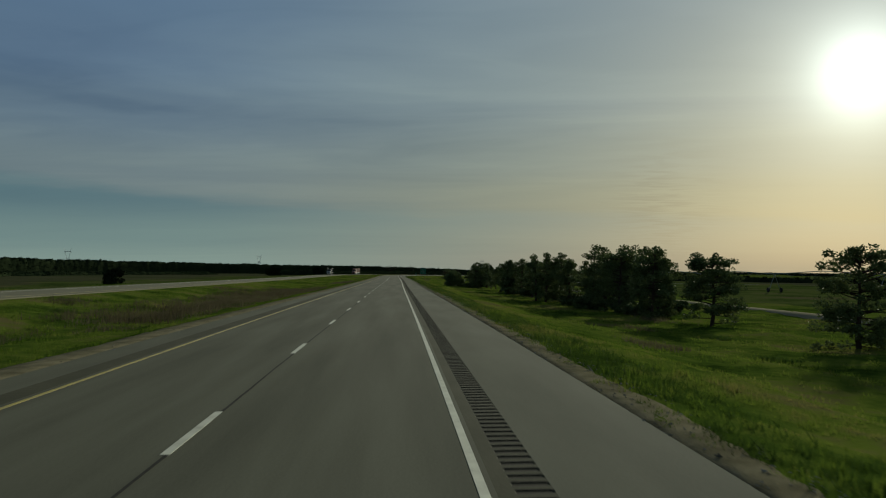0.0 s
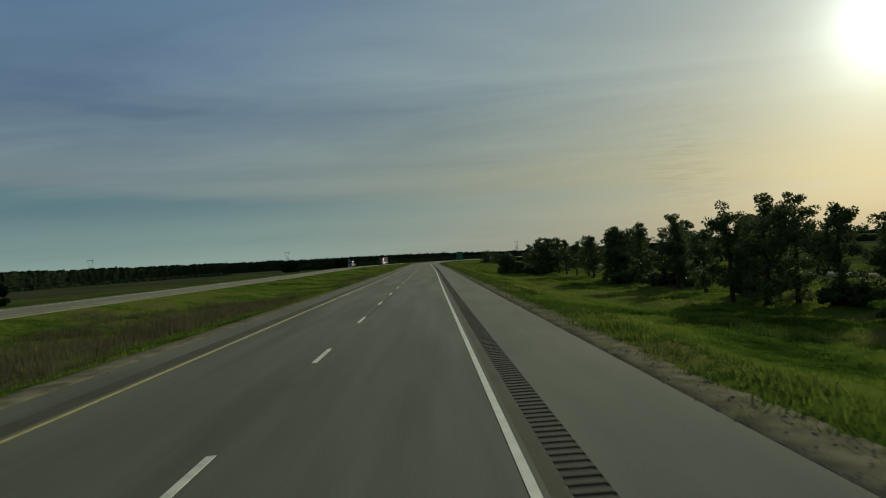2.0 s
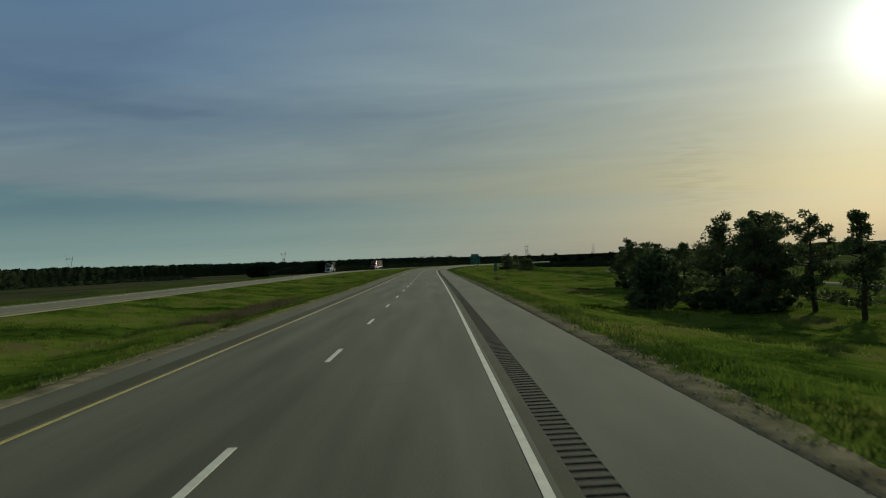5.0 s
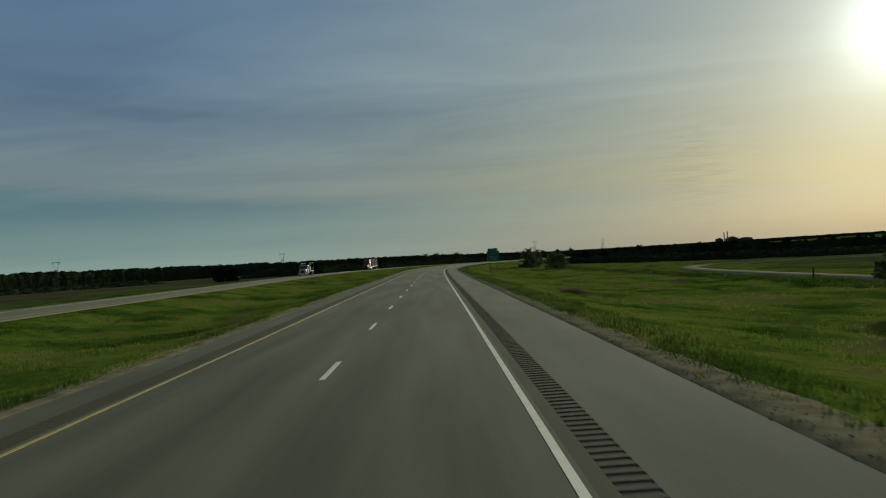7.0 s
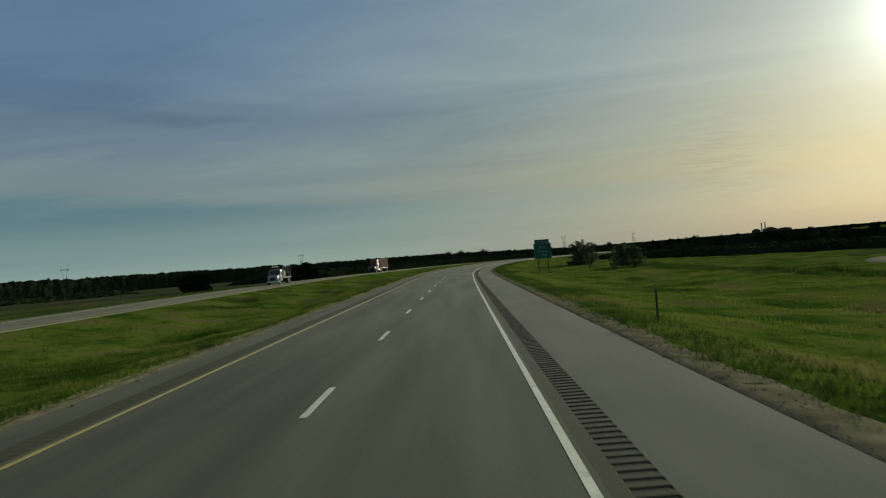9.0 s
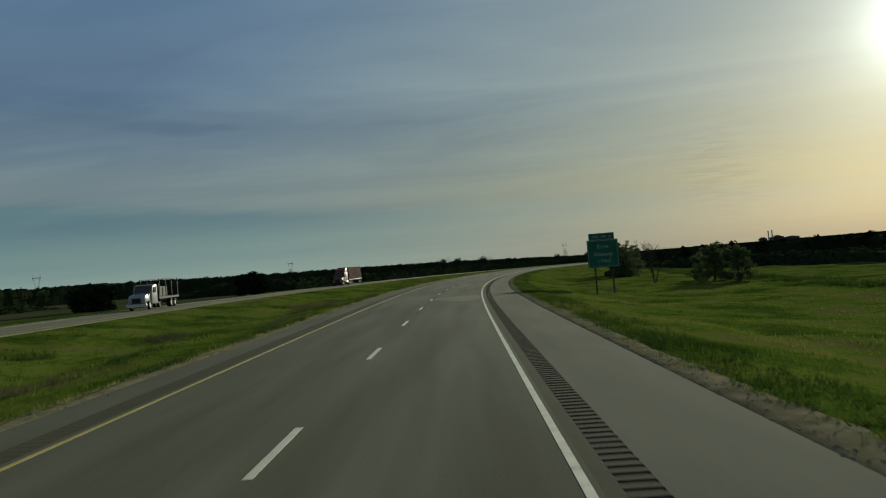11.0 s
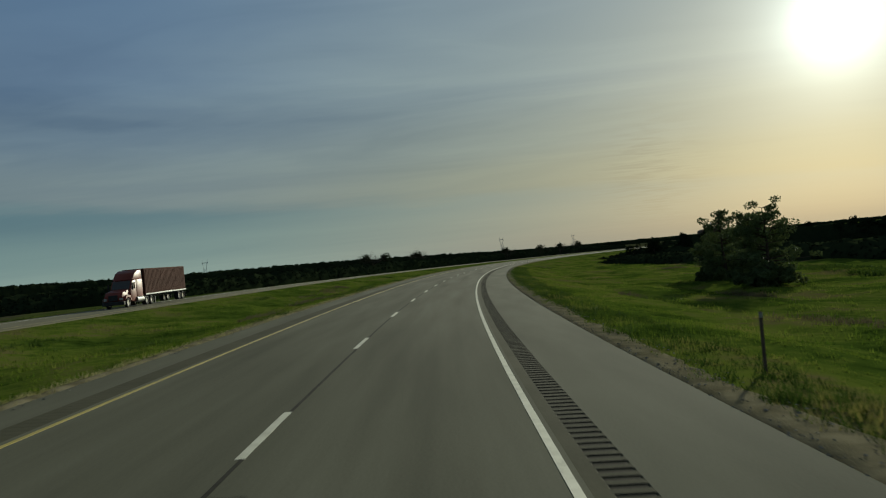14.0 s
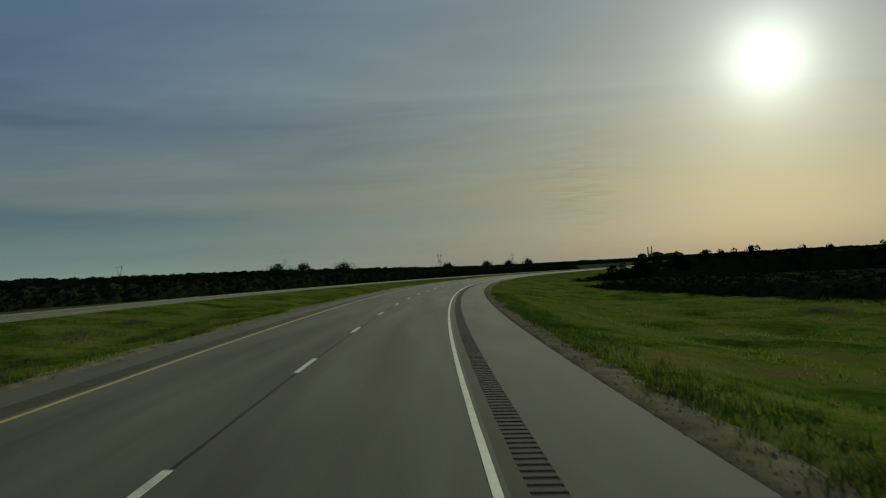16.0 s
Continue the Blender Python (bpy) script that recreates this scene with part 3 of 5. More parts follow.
# ---- grass ----
def blades(name, s, lat, height, mat, label, per=5, width=0.02, spread=0.12, lean=0.45, seed=1, category="grass", kind="stuff"):
    """Tufts of single-triangle blades at the given spots."""
    rng = np.random.RandomState(seed)
    n = len(s)
    base = spot(s, lat, ground_dz(s, lat) - 0.02)
    B = np.repeat(base, per, 0)
    Hh = np.repeat(height, per) * rng.uniform(0.55, 1.15, n * per)
    a = rng.uniform(0, 2 * np.pi, n * per)
    r = spread * np.sqrt(rng.rand(n * per)) * np.repeat(height, per) / np.mean(height)
    B[:, 0] += r * np.cos(a)
    B[:, 1] += r * np.sin(a)
    w = width * rng.uniform(0.6, 1.5, n * per) * np.clip(np.repeat(height, per) / 0.3, 0.6, 3)
    f = rng.uniform(0, np.pi, n * per)
    dx, dy = w * np.cos(f), w * np.sin(f)
    tip = B.copy()
    l = lean * Hh * rng.rand(n * per)
    g = rng.uniform(0, 2 * np.pi, n * per)
    tip[:, 0] += l * np.cos(g)
    tip[:, 1] += l * np.sin(g)
    tip[:, 2] += Hh
    V = np.empty((n * per, 3, 3))
    V[:, 0], V[:, 1], V[:, 2] = B, B, tip
    V[:, 0, 0] -= dx
    V[:, 0, 1] -= dy
    V[:, 1, 0] += dx
    V[:, 1, 1] += dy
    F = np.arange(n * per * 3).reshape(-1, 3)
    ob = mesh_object(name, V.reshape(-1, 3), F, mat)
    return tagged(ob, label, category, kind=kind)


def scatter(seed, count, s0, s1, l0, l1):
    rng = np.random.RandomState(seed)
    return rng.uniform(s0, s1, count), rng.uniform(l0, l1, count), rng


def build_grass():
    def patchy(s, lat, k=1.0):
        return 0.5 + 0.5 * np.sin(s * 0.31 * k + lat * 0.8) * np.sin(lat * 1.1 * k - s * 0.13)

    s, l, rng = scatter(1, 54000, 0, 610, 3.05, 9.0)
    keep = rng.rand(len(s)) * (1 + 0.9 * np.exp(-((l - 3.9) / 0.6) ** 2)) < np.clip((l - 2.95 - 0.35 * patchy(s, 0 * l, 3.0)) / 0.9, 0, 1) ** 1.3
    s, l = s[keep], l[keep]
    h = 0.08 + 0.12 * patchy(s, l) ** 2 + 0.13 * np.exp(-((l - 4.1) / 0.6) ** 2) * patchy(s * 1.7, l * 0 + 1)
    blades("verge_grass", s, l, h, GRASS, "rough green grass on the outer verge", per=5, width=0.017, seed=2)
    s, l, rng = scatter(3, 36000, 0, 640, -16, -9.3)
    keep = rng.rand(len(s)) < np.clip((-8.95 - inner_reach(s) - 0.35 * patchy(s, 0 * l, 2.3) - l) / 0.9, 0, 1) ** 1.3
    s, l = s[keep], l[keep]
    h = 0.08 + 0.12 * patchy(s, l) ** 2 + 0.10 * np.exp(-((l + 9.9 + inner_reach(s)) / 0.5) ** 2) * patchy(s * 1.7, l * 0 + 1)
    blades("median_edge_grass", s, l, h, GRASS, "rough green grass beside the inner shoulder", per=5, width=0.02, seed=4)
    s, l, rng = scatter(27, 15000, 180, 640, -1.5, 0)
    l = -8.9 - inner_reach(s) + 0.6 * l * (0.25 + 0.75 * patchy(s, 0 * s, 0.4))
    blades("dry_fringe", s, l, rng.uniform(0.06, 0.17, len(s)), DRY_GRASS, "pale dry grass fringe along the inner gravel", per=5, width=0.016, spread=0.12, lean=0.9, seed=28)
    s = rng.uniform(150, 620, 90)
    s = np.repeat(s, 26) + rng.randn(2340) * 0.5
    l = -9.25 - inner_reach(s) - np.abs(rng.randn(2340)) * 0.35
    blades("median_weeds", s, l, rng.uniform(0.12, 0.3, 2340), WEED, "dark weed clumps at the edge of the median", per=9, width=0.018, spread=0.2, lean=1.0, seed=29)
    s, l, rng = scatter(5, 30000, 0, 720, -30.3, -16)
    blades("median_grass", s, l, 0.11 + 0.12 * patchy(s, l, 0.6), GRASS, "uneven green grass in the wide median", per=5, width=0.034, spread=0.25, seed=6)
    s, l, rng = scatter(7, 44000, 0, 760, 9, 38)
    blades("meadow_grass", s, l, 0.1 + 0.11 * patchy(s, l, 0.5), GRASS, "green meadow grass below the road bank", per=5, width=0.034, spread=0.28, seed=8)
    s, l, rng = scatter(9, 11000, 0, 760, -70, -43.6)
    blades("far_verge_grass", s, l, 0.13 + 0.12 * patchy(s, l, 0.5), WEED, "green grass beyond the opposite carriageway", per=6, width=0.035, spread=0.3, seed=10)
    # weed clumps along the gravel; their darker green also carries the verge's shade
    rng = np.random.RandomState(21)
    s = rng.uniform(0, 600, 15000)
    l = 3.3 + 1.9 * rng.rand(15000) ** 1.2 + 0.3 * patchy(s, 0 * s, 2.0)
    pick = rng.rand(15000) < 0.3 + 0.7 * patchy(s * 1.3, 0 * s + 0.6, 1.4)
    blades("verge_weeds", s[pick], l[pick], rng.uniform(0.08, 0.25, int(pick.sum())) , WEED, "weed clumps along the gravel edge, their green darkened for verge shade", per=11, width=0.016, spread=0.22, lean=1.0, seed=22)
    s = np.repeat(rng.uniform(0, 600, 420), 7) + rng.randn(2940) * 0.22
    l = np.repeat(3.35 - 0.55 * rng.rand(420) ** 1.6, 7) + np.abs(rng.randn(2940)) * 0.14
    blades("edge_tufts", s, l, rng.uniform(0.05, 0.16, 2940), GRASS, "small grass tufts creeping over the gravel edge", per=7, width=0.012, spread=0.1, lean=1.0, seed=31)
    s, l, _ = scatter(24, 5200, 250, 600, 33.0, 37.6)
    blades("lane_weeds", s, l, 0.25 + 0.35 * patchy(s, l, 0.7) ** 2, WEED, "dark weeds along the frontage road", per=7, width=0.03, spread=0.4, lean=0.8, seed=25)
    # darker hollows of weeds in the meadow and the median
    C, Q = [], []
    for k in range(70):
        left = k % 5 < 2
        cs, cl = rng.uniform(20, 640), rng.uniform(-28, -13) if left else rng.uniform(6.5, 33)
        n = rng.randint(40, 150)
        C.append(cs + rng.randn(n) * rng.uniform(0.8, 2.6))
        Q.append(np.clip(cl + rng.randn(n) * rng.uniform(0.3, 0.8), *((-30, -11.5) if left else (5.2, 36))))
    C, Q = np.concatenate(C), np.concatenate(Q)
    blades("meadow_weeds", C, Q, rng.uniform(0.12, 0.32, len(C)), WEED, "dark weed patches scattered in the rough grass", per=8, width=0.022, spread=0.25, lean=0.9, seed=26)
    # straw-coloured patches
    C, Q, Hh = [], [], []
    for k in range(46):
        left = k % 3 != 0
        cs, cl = rng.uniform(10, 640), rng.uniform(-28, -12.5) if left else rng.uniform(6.5, 30)
        n = rng.randint(60, 260)
        C.append(cs + rng.randn(n) * rng.uniform(1.2, 4.5))
        Q.append(np.clip(cl + rng.randn(n) * rng.uniform(0.4, 1.1), *((-30, -11) if left else (5, 36))))
        Hh.append(rng.uniform(0.15, 0.38, n))
    blades("straw_patches", np.concatenate(C), np.concatenate(Q), np.concatenate(Hh), REED, "brown straw patches in the rough grass", per=6, width=0.012, spread=0.2, seed=23)
    # dead reeds in the median ditch
    rng = np.random.RandomState(11)
    s = np.concatenate([rng.uniform(52, 150, 5200), rng.uniform(214, 246, 900)])
    l = np.concatenate([-18.6 + 2.7 * rng.randn(5200).clip(-1.9, 1.9), -16.0 + 1.4 * rng.randn(900).clip(-1.6, 1.6)])
    blades("dead_reeds", s, l, rng.uniform(0.25, 0.6, len(s)), REED, "brown dead reeds standing in the median ditch", per=8, width=0.009, spread=0.35, lean=0.4, seed=12)


build_grass()


# ---- trees ----
def leaf_cloud(centres, radii, per, size, rng, flat=0.8, spiky=0.0):
    """Small leaf quads scattered in clumps round the centres."""
    n = len(centres) * per
    C = np.repeat(centres, per, 0)
    R = np.repeat(radii, per)
    d = rng.randn(n, 3)
    d /= np.linalg.norm(d, axis=1)[:, None]
    p = C + d * (R * rng.uniform(0.45, 1.0, n) ** 0.6)[:, None] * np.array((1, 1, flat))
    u = rng.randn(n, 3)
    u += d * spiky * 1.6 - (u * d).sum(1)[:, None] * d * 0.6 * (1 - spiky)
    u /= np.linalg.norm(u, axis=1)[:, None]
    v = np.cross(u, rng.randn(n, 3))
    v /= np.linalg.norm(v, axis=1)[:, None]
    sz = (size * rng.uniform(0.6, 1.4, n))[:, None]
    V = np.stack([p - u * sz, p + v * sz * 0.45, p + u * sz, p - v * sz * 0.45], 1).reshape(-1, 3)
    return V, np.arange(n * 4).reshape(-1, 4)


def pine(s, lat, top, width, seed, label, low=0.15, trunks=1):
    """A roadside pine: top is its height over the road surface, width its crown's width."""
    rng = np.random.RandomState(seed)
    base = Vector(spot(s, lat, ground_dz(s, lat) - 0.08))
    h = top - float(ground_dz(s, lat)) + 0.08
    tree = new("pine_tree")
    tree.location = base
    tagged(tree, label, "tree", group="roadside pines")
    bm = bmesh.new()
    centres, radii = [], []
    for k in range(trunks):
        ox, oy = (0, 0) if trunks == 1 else (rng.uniform(-0.3, 0.3) * width, rng.uniform(-0.3, 0.3) * width)
        hh = h * (0.97 if k == 0 else rng.uniform(0.8, 0.95))
        steps = 7
        r0 = (0.02 * h + 0.03) * (1.0 if trunks == 1 else 0.62)
        path = [Vector((ox, oy, 0))]
        for i in range(steps):
            q = path[-1] + Vector((rng.randn() * 0.06, rng.randn() * 0.06, 1)) * (hh * 0.93 / steps)
            tube_bm(path[-1], q, r0 * (1 - i / steps) + 0.02, r0 * (1 - (i + 1) / steps) + 0.018, 7, bm)
            path.append(q)
        w = width / (1 if trunks == 1 else 1.6)
        lobes = rng.uniform(0, 2 * np.pi, 3)
        for j in range(int(28 + 8 * w)):
            f = low + (1 - low) * rng.rand() ** 0.9
            g = (f - low) / (1 - low)
            prof = min(1.0, 0.72 + 1.1 * g) * math.sqrt(max(0.02, 1 - max(0, (g - 0.42) / 0.6) ** 2))
            a = rng.uniform(0, 2 * np.pi)
            uneven = 0.82 + 0.2 * math.sin(2 * a + lobes[0]) + 0.16 * math.sin(3 * a + lobes[1] + 7 * g) + 0.12 * math.sin(11 * g + lobes[2])
            reach = max(0.15, w * 0.5 * prof * uneven * rng.uniform(0.62, 1.0))
            i = min(steps - 1, int(f * steps * 0.9))
            root = path[i].lerp(path[i + 1], rng.rand())
            tip = Vector((path[i].x + reach * math.cos(a), path[i].y + reach * math.sin(a), min(hh, root.z + reach * rng.uniform(-0.25 + 0.4 * g, 0.15 + 0.3 * g))))
            tube_bm(root, tip, 0.012 * reach + 0.02, 0.01, 4, bm)
            size = 0.62 + 0.055 * h
            for m in range(2 + int(reach > 1.3) + int(reach > 2.0)):
                t = 1.0 if m == 0 else rng.uniform(0.45, 0.95)
                side = Vector((-math.sin(a), math.cos(a), 0)) * rng.randn() * 0.26 * reach if m else Vector()
                centres.append(root.lerp(tip, t) + side + Vector((0, 0, 0.12 + rng.rand() * 0.12)))
                radii.append(rng.uniform(0.26, 0.46) * size)
        for j in range(4):
            lift = Vector((rng.randn() * 0.07 * w, rng.randn() * 0.07 * w, rng.uniform(-0.12, 0.03) * hh))
            tube_bm(path[-2], path[-1] + lift, 0.03, 0.01, 4, bm)
            centres.append(path[-1] + lift)
            radii.append(rng.uniform(0.24, 0.38))
    part("trunk", bm, BARK, tree, "dark rough trunk with spreading limbs")
    V, F = leaf_cloud(np.array([tuple(c) for c in centres]), np.array(radii), 47, 0.107, rng, spiky=0.9)
    mesh_object("crown", V, F, NEEDLE, tree, "tufted dark green needle clumps")
    return tree


def bush(s, lat, h, width, seed, label, name="bush"):
    rng = np.random.RandomState(seed)
    ob = new(name)
    ob.location = spot(s, lat, ground_dz(s, lat) - 0.05)
    tagged(ob, label, "bush")
    bm = bmesh.new()
    C, R = [], []
    for i in range(int(12 + 10 * width)):
        a, r = rng.uniform(0, 2 * np.pi), width * 0.42 * math.sqrt(rng.rand())
        z = h * rng.uniform(0.12, 0.92) * (1 - 0.35 * (r / (width * 0.5)) ** 2)
        C.append((r * math.cos(a), r * math.sin(a), z))
        R.append(0.2 * h * rng.uniform(0.6, 1.1))
        if i % 3 == 0:
            tube_bm((0.1 * math.cos(a), 0.1 * math.sin(a), 0), C[-1], 0.03, 0.01, 4, bm)
    part("stem", bm, BARK, ob)
    V, F = leaf_cloud(np.array(C), np.array(R), 95, 0.125 + 0.014 * width, rng)
    # far bushes take the leaf colour that has shade in it
    mesh_object("crown", V, F, FAR_LEAF_SHADED if lat < -40 else NEEDLE, ob, "dense dark green foliage")
    return ob


def bare_tree(s, lat, top, width, seed, label, haze=0.0):
    rng = np.random.RandomState(seed)
    ob = new("bare_tree")
    ob.location = spot(s, lat, ground_dz(s, lat) - 0.08)
    tagged(ob, label, "tree")
    h = top - float(ground_dz(s, lat))
    bm = bmesh.new()

    def grow(p, d, length, r, depth):
        q = p + d * length
        tube_bm(p, q, r, r * 0.62, 5, bm)
        if depth == 0:
            return
        for k in range(3):
            nd = (d + Vector((rng.randn(), rng.randn(), rng.randn() * 0.4 + 0.25)) * 0.45 * width).normalized()
            grow(q if k else p.lerp(q, 0.7), nd, length * rng.uniform(0.6, 0.82), r * 0.6, depth - 1)

    for k in range(3):
        d = Vector((rng.randn() * 0.3, rng.randn() * 0.3, 1)).normalized()
        grow(Vector((0.1 * k, 0, 0)), d, h * 0.33, 0.012 * h + 0.02, 4)
    part("branches", bm, BARK, ob, "bare grey spreading branches")
    if haze:
        n = 110
        d = rng.randn(n, 3)
        d /= np.linalg.norm(d, axis=1)[:, None]
        d[:, 2] = np.abs(d[:, 2]) * 0.9 - 0.15
        c = np.array((0, 0, h * 0.58)) + d * h * np.array((0.26, 0.26, 0.36)) * rng.uniform(0.35, 1, n)[:, None]
        V, F = leaf_cloud(c, np.full(n, 0.55), 16, haze, rng)
        mesh_object("twigs", V, F, DRY_DARK, ob, "fine dark twigs with the first leaves")
    return ob


def build_trees():
    wide = "broad dark green pine on the grassy slope"
    tall = "tall dark green pine in a roadside grove"
    small = "small rounded dark pine beside the meadow"
    thin = "slim open-crowned pine with gaps between its limbs"
    grove = "cluster of pines with several slim trunks"
    rows = (
        (45.6, 25.2, 4.1, 5.9, wide, 0.04, 1), (66.0, 24.6, 4.25, 6.4, wide, 0.04, 1), (74.5, 22.3, 4.5, 5.7, tall, 0.04, 1), (78.4, 24.2, 4.7, 5.3, tall, 0.04, 1),
        (86, 22.5, 5.3, 5.5, tall, 0.04, 1), (91.2, 24.8, 5.6, 5.9, tall, 0.04, 1), (95.0, 27.6, 5.4, 5.7, tall, 0.04, 1), (95.6, 23.4, 5.5, 4.7, tall, 0.04, 1), (99.2, 23.0, 5.75, 4.7, tall, 0.04, 1), (104, 26.6, 4.6, 4.9, tall, 0.04, 1), (108.4, 24.0, 3.4, 3.4, small, 0.04, 1),
        (110.3, 22.2, 4.2, 3.8, tall, 0.12, 1), (115.2, 19.9, 5.2, 4.0, tall, 0.12, 1), (115.8, 22.2, 5.3, 4.7, tall, 0.12, 1), (119.0, 19.2, 4.9, 3.0, thin, 0.16, 1), (122.5, 21.5, 4.6, 4.0, tall, 0.12, 1),
        (128, 25.6, 5.0, 4.7, tall, 0.12, 1), (134.5, 22.6, 3.9, 3.6, small, 0.12, 1), (141.0, 22.2, 4.5, 3.6, tall, 0.12, 1), (145.2, 23.2, 5.1, 4.9, tall, 0.12, 1), (151, 26.4, 5.1, 3.2, thin, 0.16, 1),
        (157.2, 22.9, 5.2, 4.7, tall, 0.22, 1), (162.2, 22.3, 5.1, 5.9, grove, 0.22, 3), (168.0, 22.6, 3.9, 3.8, small, 0.22, 1), (171, 26, 4.2, 4.9, tall, 0.22, 1),
        (184.6, 22.9, 4.25, 4.2, small, 0.14, 1), (190.0, 23.2, 4.2, 4.5, small, 0.14, 1), (195.6, 22.4, 3.6, 3.4, small, 0.14, 1),
        (206.4, 22.5, 4.2, 3.0, thin, 0.16, 1), (211.2, 22.0, 4.6, 3.4, thin, 0.16, 1), (213.4, 19.4, 4.3, 4.4, tall, 0.02, 1), (218.8, 22.6, 4.9, 5.0, tall, 0.02, 1), (216.3, 21.0, 5.2, 5.5, tall, 0.02, 1), (221.3, 20.0, 5.2, 5.3, tall, 0.02, 1),
        (242, 26, 3.4, 4.9, wide, 0.02, 1), (250.0, 26.0, 3.4, 4.7, wide, 0.02, 1), (255.8, 24.6, 3.4, 4.5, wide, 0.02, 1), (260.2, 24.2, 3.6, 4.5, wide, 0.02, 1), (263.6, 23.8, 4.05, 4.5, wide, 0.02, 1), (269, 24.0, 3.0, 4.2, small, 0.02, 1),
        (466.3, 29.8, 3.3, 5.9, wide, 0.02, 1), (461.0, 31.5, 2.6, 5.1, small, 0.02, 1), (475.0, 30.0, 1.6, 4.2, small, 0.02, 1),
        (519.6, 23.7, 5.0, 6.4, wide, 0.02, 1), (526, 25.2, 4.0, 4.5, wide, 0.02, 1), (532.0, 23.5, 5.05, 4.7, wide, 0.02, 1), (534.6, 26.8, 4.4, 4.7, wide, 0.02, 1), (540.0, 24.5, 3.4, 4.9, small, 0.02, 1),
    )
    for i, (s, lat, top, w, label, low, tr) in enumerate(rows):
        pine(s, lat, top, w, 100 + i, label, low, tr)
    bush(214.5, 13, 4.0, 3.8, 61, "dense dark evergreen bush at the meadow edge", "evergreen_bush")
    bush(222, 15.5, 2.6, 3.6, 62, "dense dark evergreen bush at the meadow edge", "evergreen_bush")
    shrub = bush(146, 21.5, 1.5, 4.2, 67, "low dark undergrowth at the foot of the pines", "undergrowth")
    shrub["group"] = "pine undergrowth"
    under = ((78, 21.5), (85, 27.5), (93, 21.5), (101, 21.5), (111, 23), (124, 23.5), (143, 24.5), (159, 21), (166, 24.4), (213, 19.4), (219, 18.2), (518, 22.4), (522, 24.0), (531, 22.4), (535, 25.2), (262, 23.0))
    for k, (s, lat) in enumerate(under):
        p = Vector(spot(s, lat, float(ground_dz(s, lat)) - 0.1))
        copy_thing(shrub, Matrix.Translation(p) @ Matrix.Rotation(k * 1.7, 4, "Z") @ Matrix.Diagonal((1 + 0.15 * (k % 3), 0.9 + 0.1 * (k % 4), 0.75 + 0.2 * (k % 3), 1)))
    rng = np.random.RandomState(63)
    a, r = rng.uniform(0, 6.283, 210), np.sqrt(rng.rand(210))
    blades("dry_shrub", 286 + 1.0 * r * np.sin(a), 9.3 + 1.7 * r * np.cos(a), (0.75 - 0.4 * r ** 2) * rng.uniform(0.6, 1.1, 210), DRY, "low grey-brown dry shrub in the meadow", per=13, width=0.007, spread=0.22, lean=0.6, seed=64, category="shrub", kind="")
    bush(176, -60, 3.6, 4.5, 64, "dark bush beyond the opposite carriageway")
    bush(517, -86, 6.3, 10, 65, "dark bush beyond the opposite carriageway")
    bush(550, -64.7, 6.0, 9, 66, "dark bush beyond the opposite carriageway")
    bare_tree(477, 23.6, 4.7, 1.0, 71, "leafless grey tree standing in the meadow")
    for i, (s, lat, top) in enumerate(((779, -85, 9.8), (808, -89, 10.2), (850, -93, 10.8), (905, -66, 8.8), (938, -58, 8.7), (957, -53, 8.8), (975, -48, 9.2))):
        bare_tree(s, lat, top, 1.25, 80 + i, "thin-leaved dark tree on the skyline past the curve", 0.19)


build_trees()


def far_base(a, b):
    """Ground height of the far fields at (s, lat)."""
    swell = np.where(np.asarray(b) < 0, np.clip((np.abs(b) - 60) / 200, 0, 1), 0.0)
    return spot(a, b, ground_dz(a, b) + 1.2 * swell * np.sin(np.asarray(a) * 0.004 + np.asarray(b) * 0.006))


